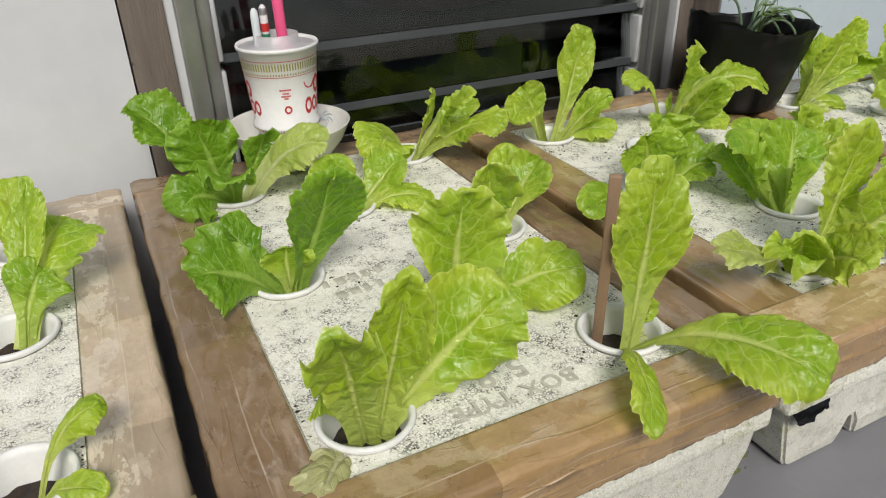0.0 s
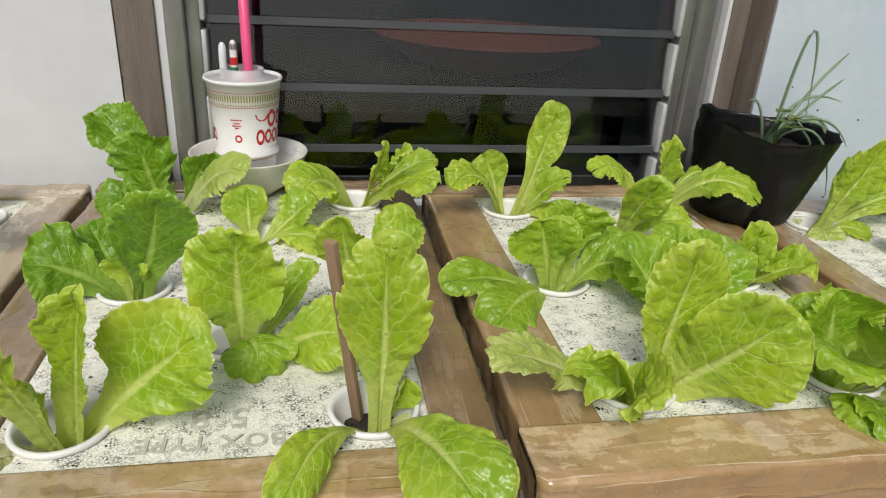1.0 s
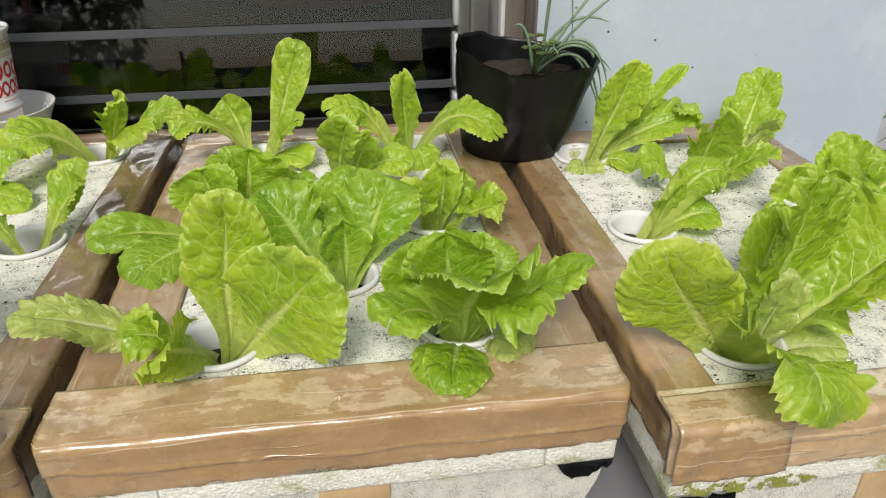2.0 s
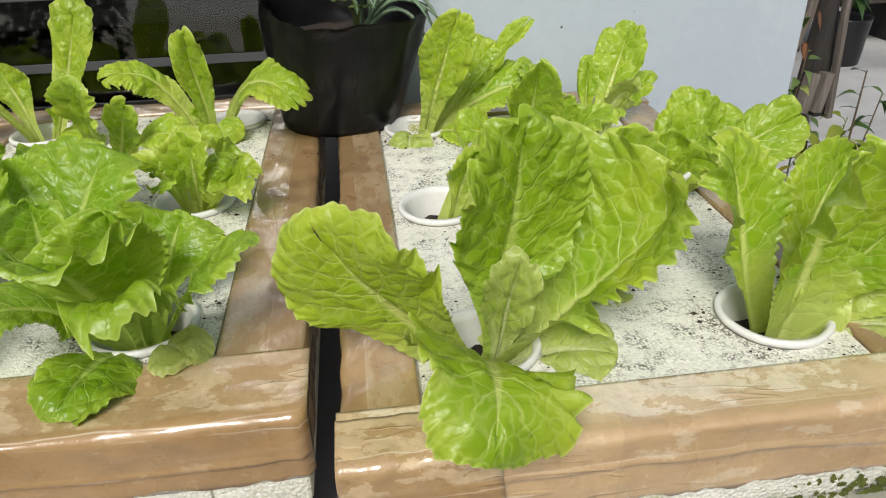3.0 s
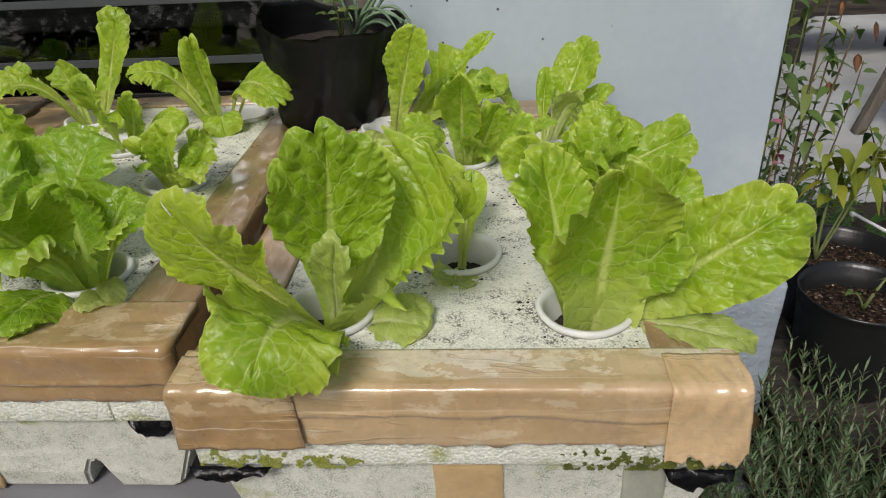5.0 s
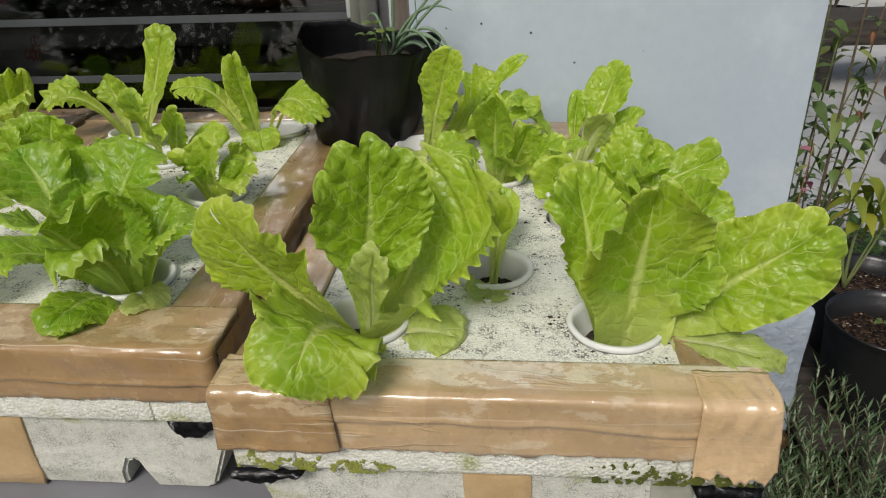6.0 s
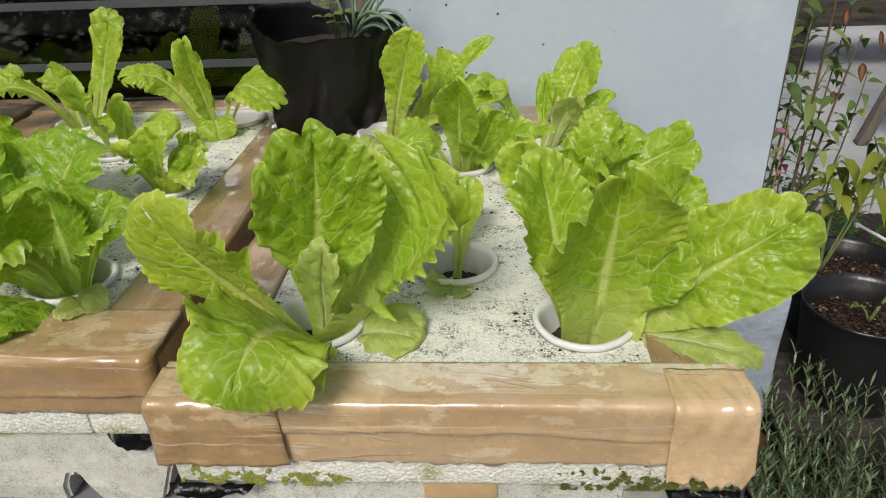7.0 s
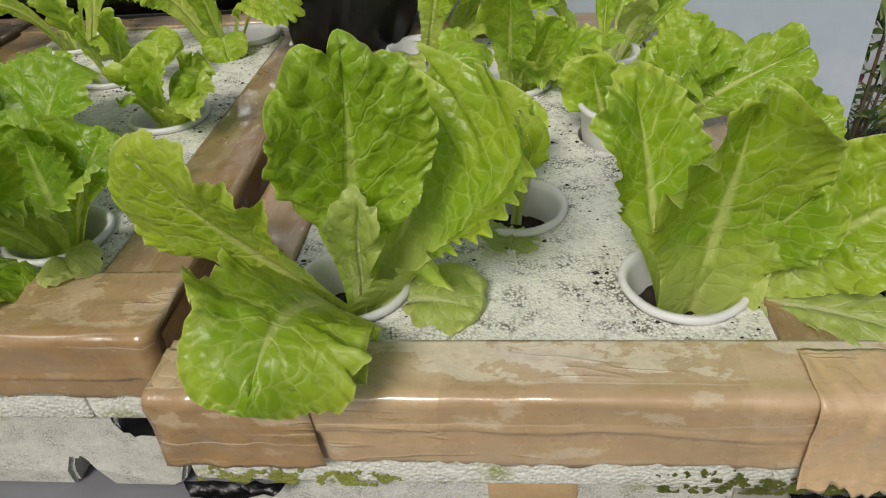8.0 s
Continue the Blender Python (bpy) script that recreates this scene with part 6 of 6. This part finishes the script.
def rosemary():
    rnd = random.Random(21)
    ob = thing("rosemary_bush", (0.78, 0.42, 0.0), "dense grey-green rosemary bush with needle leaves", "rosemary")
    stems, needles = bmesh.new(), bmesh.new()
    for k in range(300):
        a, q = rnd.uniform(0, 6.28), rnd.random() ** 0.6
        bx, by = 0.26 * q * math.cos(a), 0.2 * q * math.sin(a)
        h = rnd.uniform(0.12, 0.36) * (1 - 0.25 * q) + 0.02
        lean = Vector((0.12 * math.cos(a) * q + rnd.uniform(-0.09, 0.09), 0.12 * math.sin(a) * q + rnd.uniform(-0.09, 0.09), h))
        base = Vector((bx, by, 0.0))
        pts = [base + bezier(Vector((0, 0, 0)), Vector((lean.x * 0.2, lean.y * 0.2, h * 0.6)), lean, i / 5) for i in range(6)]
        tube(pts, [0.0016, 0.0015, 0.0013, 0.0011, 0.0009, 0.0005], 4, stems)
        n = 40
        for i in range(n):
            t = 0.25 + 0.75 * i / n
            p = base + bezier(Vector((0, 0, 0)), Vector((lean.x * 0.2, lean.y * 0.2, h * 0.6)), lean, t)
            b = i * 2.4 + k
            up = 0.5 + 0.9 * t
            d = Vector((math.cos(b), math.sin(b), up)).normalized()
            s = d.cross(Vector((0, 0, 1))).normalized() * 0.0017
            ln = rnd.uniform(0.021, 0.032) * (1.15 - 0.4 * t)
            e = p + d * ln
            m = p + d * ln * 0.5 + Vector((0, 0, 0.001))
            vs = [needles.verts.new(p - s * 0.6), needles.verts.new(p + s * 0.6), needles.verts.new(m + s), needles.verts.new(e), needles.verts.new(m - s)]
            needles.faces.new(vs)
    part("woody_base", stems, M_STEM, ob, "thin brown woody twigs")
    part("needles", needles, M_ROSE, ob, "narrow grey-green needle leaves")


rosemary()


# ---- the yard behind: wooden bench frame, pots, far wall ----
def bar(parent, a, b, w, mat, name="leg"):
    a, b = Vector(a), Vector(b)
    bm = roughen(block(-w / 2, w / 2, -w / 2, w / 2, 0, (b - a).length, 0.003), 0.002, 20, w * 50, 2)
    bmesh.ops.transform(bm, verts=bm.verts[:], matrix=Matrix.Translation(a) @ (b - a).to_track_quat("Z", "Y").to_matrix().to_4x4())
    return part(name, bm, mat, parent)


trestle = thing("wooden_trestle", (1.90, 2.40, 0.0), "blackened wooden trestle with slanting legs in the yard", "trestle")
bar(trestle, (-0.19, 0.0, 0.0), (0.06, 0.0, 0.85), 0.040, M_GREYWOOD)
bar(trestle, (-0.045, -0.05, 0.0), (0.03, -0.02, 0.86), 0.058, M_BLACKWOOD)
bar(trestle, (0.10, 0.03, 0.0), (0.00, 0.03, 0.86), 0.055, M_BLACKWOOD)
bar(trestle, (0.125, -0.02, 0.0), (0.035, -0.05, 0.80), 0.026, M_GREYWOOD)
for lx in (-0.06, 0.0):
    bar(trestle, (lx, -0.09, 0.06), (lx + 0.025, -0.085, 0.22), 0.045, M_GREYWOOD, "cleat")
bar(trestle, (-0.1, 0.05, 0.84), (0.9, 0.07, 0.84), 0.06, M_BLACKWOOD, "rail")
bar(trestle, (0.85, -0.2, 0.0), (0.80, 0.03, 0.82), 0.05, M_BLACKWOOD)
bench = thing("wooden_bench", (1.9, 3.6, 0.0), "low dark wooden bench with potted plants behind", "bench")
part("seat", roughen(block(-0.14, 1.4, -0.2, 0.2, 0.25, 0.375, 0.004), 0.003, 9, 4, 3), M_PLANK, bench)
for bx in (-0.06, 0.6, 1.3):
    part("leg", block(bx - 0.04, bx + 0.04, -0.16, 0.16, 0.0, 0.25, 0.003), M_BLACKWOOD, bench)
for k, (x, y) in enumerate(((2.9, 2.3), (2.6, 3.2), (3.3, 4.0), (2.3, 4.6), (3.6, 3.0))):
    polybag_pot(x, y, 0.0, 0.13, 0.24, "large dark pot with a leafy plant in the yard")
    branch_plant("potted_shrub", (x, y, 0.2), "leafy green shrub in a dark pot in the yard", "shrub", [(0.1, 0, 0.35, 0.006), (-0.1, 0.05, 0.4, 0.006), (0.0, -0.1, 0.3, 0.005), (0.05, 0.1, 0.45, 0.006)], M_HERB, 0.09, 0.04, 14, 30 + k, M_STEM, 0.7, 0.3)
tagged(mesh_object("yard_wall", roughen(block(0.4, 9.0, 6.5, 6.7, 0.0, 2.2), 0.004, 3, 1, 5), M_GROUND), "stained grey concrete yard wall in the distance", "wall", kind="structure")


# ---- inside the window: a red basin ----
basin = tagged(mesh_object("red_basin", lathe([(0.15, 0.0), (0.17, 0.005), (0.24, 0.056), (0.247, 0.058), (0.24, 0.060), (0.165, 0.012), (0.02, 0.008)], 48), simple("red_plastic", (0.52, 0.12, 0.07), (0.42, 0.10, 0.06), 8, 0.4, 0.0)), "shallow red plastic basin inside the window", "basin")
basin.matrix_basis = pose(-0.245, 1.2, 0.852)
table = thing("side_table", (-0.30, 1.1, 0.0), "dark table inside the window", "table")
part("tabletop", block(-0.5, 0.5, -0.28, 0.4, 0.824, 0.850, 0.004), M_BLACKWOOD, table)
for lx in (-0.45, 0.45):
    for ly in (-0.24, 0.26):
        part("leg", block(lx - 0.02, lx + 0.02, ly - 0.02, ly + 0.02, 0.02, 0.824, 0.002), M_BLACKWOOD, table)


# ---- across the yard, behind the viewer: an unseen hedge and wall, added for the window panes to mirror ----
def hedge():
    rnd = random.Random(77)
    bm = bmesh.new()
    for k in range(15000):
        x = rnd.uniform(-9, 8) if k % 3 else rnd.uniform(-9, -1)
        # tall on the left, thinned in the middle, to set what the panes mirror
        top = (3.3 if x < -2.2 else 1.0) + 0.8 * noise.noise(Vector((x * 0.6, 0, 0)))
        if -2.2 < x < 1.0 and k % 6:
            continue
        z = top * rnd.random() ** 0.7
        y = -5.6 + rnd.uniform(-0.5, 0.5) - 0.3 * noise.noise(Vector((x, z, 2)))
        a = rnd.uniform(0, 6.28)
        small_leaf(bm, (x, y, z), (math.cos(a), math.sin(a), rnd.uniform(-0.6, 0.5)), rnd.uniform(0.12, 0.3), rnd.uniform(0.06, 0.12), 0.5, k * 0.3)
    return tagged(mesh_object("hedge", bm, M_HERB), "unseen tall dark green hedge across the yard, mirrored in the panes", "hedge", kind="stuff")


hedge()
# added wall out of view, a grey backdrop for the reflections
tagged(mesh_object("yard_wall_front", block(-12, 12, -7.2, -7.0, 0.0, 1.3), M_LEDGE, False), "unseen grey wall added behind the hedge for the panes to mirror", "wall", kind="structure")


# ---- soil crumbs on the lids ----
def crumbs(key, count, seed):
    rnd = random.Random(seed)
    x0, x1, y0, y1, ix0, ix1, iy0, iy1 = BOXES[key]
    bm = bmesh.new()
    n = 0
    while n < count:
        if rnd.random() < 0.75:
            cx, cy = rnd.choice(CUPS[key])
            a, q = rnd.uniform(0, 6.28), CUP_R + 0.002 + abs(rnd.gauss(0, 0.016))
            px, py = cx + q * math.cos(a), cy + q * math.sin(a)
        else:
            px, py = rnd.uniform(ix0, ix1), iy0 + (iy1 - iy0) * rnd.random() ** 0.6
        if not (ix0 + 0.003 < px < ix1 - 0.003 and iy0 + 0.003 < py < iy1 - 0.003):
            continue
        if any(math.hypot(px - cx, py - cy) < CUP_R + 0.002 for cx, cy in CUPS[key]):
            continue
        s = 0.0005 + 0.0015 * rnd.random() ** 6
        a = rnd.uniform(0, 6.28)
        ring = [bm.verts.new((px + s * rnd.uniform(0.6, 1.8) * math.cos(a + k * 1.57), py + s * rnd.uniform(0.6, 1.2) * math.sin(a + k * 1.57), LID + 0.0002)) for k in range(4)]
        top = bm.verts.new((px, py, LID + s * 0.9))
        for k in range(4):
            bm.faces.new((ring[k], ring[(k + 1) % 4], top))
        n += 1
    ob = mesh_object("soil_crumbs", bm, M_SOIL, False)
    return tagged(ob, "crumbs of dark soil scattered on the white lid", "soil crumbs", kind="stuff")


for key, count in (("A", 300), ("B", 1000), ("C", 1200), ("D", 1100)):
    crumbs(key, count, ord(key))


# ---- moss on the lower rim of the last box ----
def moss(x0, x1, z0, z1, y, count, seed, mat, label):
    rnd = random.Random(seed)
    bm = bmesh.new()
    for k in range(count):
        u = rnd.random()
        x = x0 + (x1 - x0) * u
        z = z0 + (z1 - z0) * rnd.random() ** 1.5
        ends_off = 3.0 * max(0.0, 0.12 - u) + 3.0 * max(0.0, u - 0.88)
        if noise.noise(Vector((x * 75, z * 90, seed))) + 0.5 * noise.noise(Vector((x * 260, z * 260, seed))) < -0.05 + 0.45 * (z - z0) / (z1 - z0) + ends_off:
            continue
        s = rnd.uniform(0.0006, 0.0014)
        c = Vector((x, y, z))
        ends = [bm.verts.new(c + Vector(d) * s * rnd.uniform(0.7, 1.4)) for d in ((1, 0, 0), (0, 0, 1), (-1, 0, 0), (0, 0, -1))]
        tip = bm.verts.new(c + Vector((0, -s * 0.8, 0)))
        for i in range(4):
            bm.faces.new((ends[i], tip, ends[(i + 1) % 4]))
    return tagged(mesh_object("moss", bm, mat), label, "moss", kind="stuff")


M_MOSS = simple("dark_moss", (0.055, 0.07, 0.008), (0.14, 0.16, 0.02), 90, 0.95, 0.5, 0.002)
M_MOSS_L = simple("yellow_green_moss", (0.20, 0.22, 0.03), (0.34, 0.36, 0.09), 90, 0.95, 0.5, 0.002)
moss(0.270, 0.386, 0.676, 0.699, -0.0128, 3800, 1, M_MOSS, "dark green moss on the lid's lower rim")
moss(0.008, 0.13, 0.676, 0.694, -0.0125, 2600, 2, M_MOSS_L, "yellow-green moss along the lid's lower rim")
moss(-0.58, -0.47, 0.62, 0.690, 0.0425, 2200, 4, M_MOSS, "dark mould and moss on the box body")


# ---- water drops on the front lettuces ----
M_WATER = Nodes("water", 0.05)
_clear = M_WATER.node("ShaderNodeBsdfTransparent")
_shine = M_WATER.node("ShaderNodeBsdfGlossy")
_shine.inputs["Roughness"].default_value = 0.08
_rim = M_WATER.node("ShaderNodeFresnel")
_rim.inputs["IOR"].default_value = 1.45
_both = M_WATER.node("ShaderNodeMixShader")
M_WATER.link(_rim.outputs[0], _both.inputs[0])
M_WATER.link(_clear.outputs[0], _both.inputs[1])
M_WATER.link(_shine.outputs[0], _both.inputs[2])
M_WATER.link(_both.outputs[0], M_WATER.out.inputs["Surface"])


def water_drops(plant, count, seed):
    """Small drops that sit on the upper faces of a plant's leaves."""
    rnd = random.Random(seed)
    bm = bmesh.new()
    leaves = [c for c in plant.children if c.name.startswith("leaf")]
    for k in range(count):
        leaf = leaves[int(rnd.random() ** 1.3 * min(4, len(leaves)))]
        f = leaf.data.polygons[rnd.randrange(len(leaf.data.polygons))]
        n = f.normal if f.normal.y < 0 or f.normal.z > 0.5 else -f.normal
        c = plant.location + f.center
        r = 0.0005 + 0.0011 * rnd.random() ** 2.5
        s = n.orthogonal().normalized()
        t = n.cross(s)
        rings = [[bm.verts.new(c + n * (r * 0.75 * math.sin(e)) + (s * math.cos(a) + t * math.sin(a)) * r * math.cos(e)) for a in (i * math.pi / 4 for i in range(8))] for e in (0.0, 0.5, 1.0)]
        top = bm.verts.new(c + n * r * 0.75)
        for a, b in zip(rings, rings[1:]):
            for i in range(8):
                bm.faces.new((a[i], a[(i + 1) % 8], b[(i + 1) % 8], b[i]))
        for i in range(8):
            bm.faces.new((rings[-1][i], rings[-1][(i + 1) % 8], top))
    return tagged(mesh_object("water_drops", bm, M_WATER.mat), "clear water drops on fresh lettuce leaves", "water drops", kind="stuff")


for x, y, count in ((0.095, 0.076, 300), (0.294, 0.077, 240), (-0.131, 0.137, 60), (-0.565, 0.126, 80)):
    for ob in [o for o in bpy.data.objects if o.name.startswith("lettuce") and abs(o.location.x - x) < 0.002 and abs(o.location.y - y) < 0.002]:
        water_drops(ob, count, int(x * 1000))


# ---- a torn flap of tape at the last box's corner ----
def tape_flap():
    x0, x1, y0, y1 = BOXES["D"][:4]
    bm = bmesh.new()
    rows = []
    for j in range(13):
        v = j / 12
        row = []
        for i in range(9):
            u = i / 8
            keep = 1 - 0.75 * max(0.0, v - 0.45) / 0.55 * (0.6 + 0.4 * u)
            wob = noise.noise(Vector((u * 3, v * 4, 2.0)))
            row.append(bm.verts.new((x1 + 0.003 + 0.006 * v + 0.006 * wob + 0.004 * math.sin(v * 5), y0 + 0.004 + 0.05 * (u * keep) + 0.004 * noise.noise(Vector((v * 9, u, 1))), LID - 0.004 - 0.066 * v + 0.004 * noise.noise(Vector((u * 8, v, 5))) * v)))
        rows.append(row)
    for a, b in zip(rows, rows[1:]):
        for i in range(8):
            bm.faces.new((a[i], a[i + 1], b[i + 1], b[i]))
    bmesh.ops.solidify(bm, geom=bm.faces[:], thickness=0.0008)
    return tagged(mesh_object("tape_flap", bm, M_PATCH), "loose torn flap of brown tape at the box corner", "tape")


tape_flap()


# ---- nails and a plastic tag ----
def nail(x, y, z, label):
    ob = mesh_object("nail", lathe([(0.0, -0.004), (0.0035, -0.004), (0.0042, -0.001), (0.003, 0.001), (0.0, 0.0016)], 14, 0.2, x), simple("rusty_nail", (0.03, 0.02, 0.015), (0.07, 0.04, 0.03), 90, 0.7, 0.3))
    ob.matrix_basis = pose(x, y, z, 90, 0, 0)
    return tagged(ob, label, "nail")


nail(-0.873, 0.7155, 0.896, "dark rusty nail head in the pale grey wall")


def hanging_dry_leaf(x, y, z, size, seed):
    bm = bmesh.new()
    small_leaf(bm, (x, y, z), (0.15 * math.sin(seed), -0.3, -1.0), size, size * 0.5, 0.1, seed)
    bmesh.ops.solidify(bm, geom=bm.faces[:], thickness=0.0006)
    return tagged(mesh_object("dry_leaf", bm, M_DRY), "curled dry brown leaf hanging on a chilli stem", "dry leaf", "dry leaves")


for k, (x, y, z, size) in enumerate(((0.99, 1.13, 0.66, 0.036), (1.02, 1.15, 0.72, 0.04), (0.95, 1.14, 0.60, 0.026), (0.93, 1.12, 0.77, 0.028))):
    hanging_dry_leaf(x, y, z, size, k * 1.9)


def torn_strip():
    bm = tube([(0.985, 0.99, 0.36), (1.0, 1.0, 0.352), (1.05, 0.97, 0.33), (1.09, 0.96, 0.318)], [0.006, 0.004, 0.004, 0.003], 6)
    for v in bm.verts:
        v.co += Vector((0.0, 0.0, 0.003 * noise.noise(v.co * 90)))
    return tagged(mesh_object("torn_strip", bm, M_PAPER), "torn strip of white plastic among the plants", "plastic strip")


torn_strip()


# ---- a small lobed herb in the planter bag ----
def lobed_herb():
    bm = bmesh.new()
    base = Vector((0.035, 0.545, LID + 0.093))
    for k, (dx, dy, dz) in enumerate(((-0.012, -0.02, 0.05), (0.006, -0.028, 0.044), (-0.004, -0.01, 0.062), (0.014, -0.012, 0.052))):
        tip = base + Vector((dx, dy, dz))
        tube([base, base + Vector((dx * 0.3, dy * 0.3, dz * 0.7)), tip], [0.0012, 0.001, 0.0008], 5, bm)
        for i in range(5):
            a = -1.57 + (i - 2) * 0.75 + 0.2 * k
            small_leaf(bm, tip, (math.cos(a), math.sin(a) * 0.7, 0.25), 0.015, 0.016, 0.2, k * 3 + i)
    return tagged(mesh_object("herb_seedling", bm, M_CHILLI), "small green lobed herb seedling in the black planter bag", "seedling")


lobed_herb()
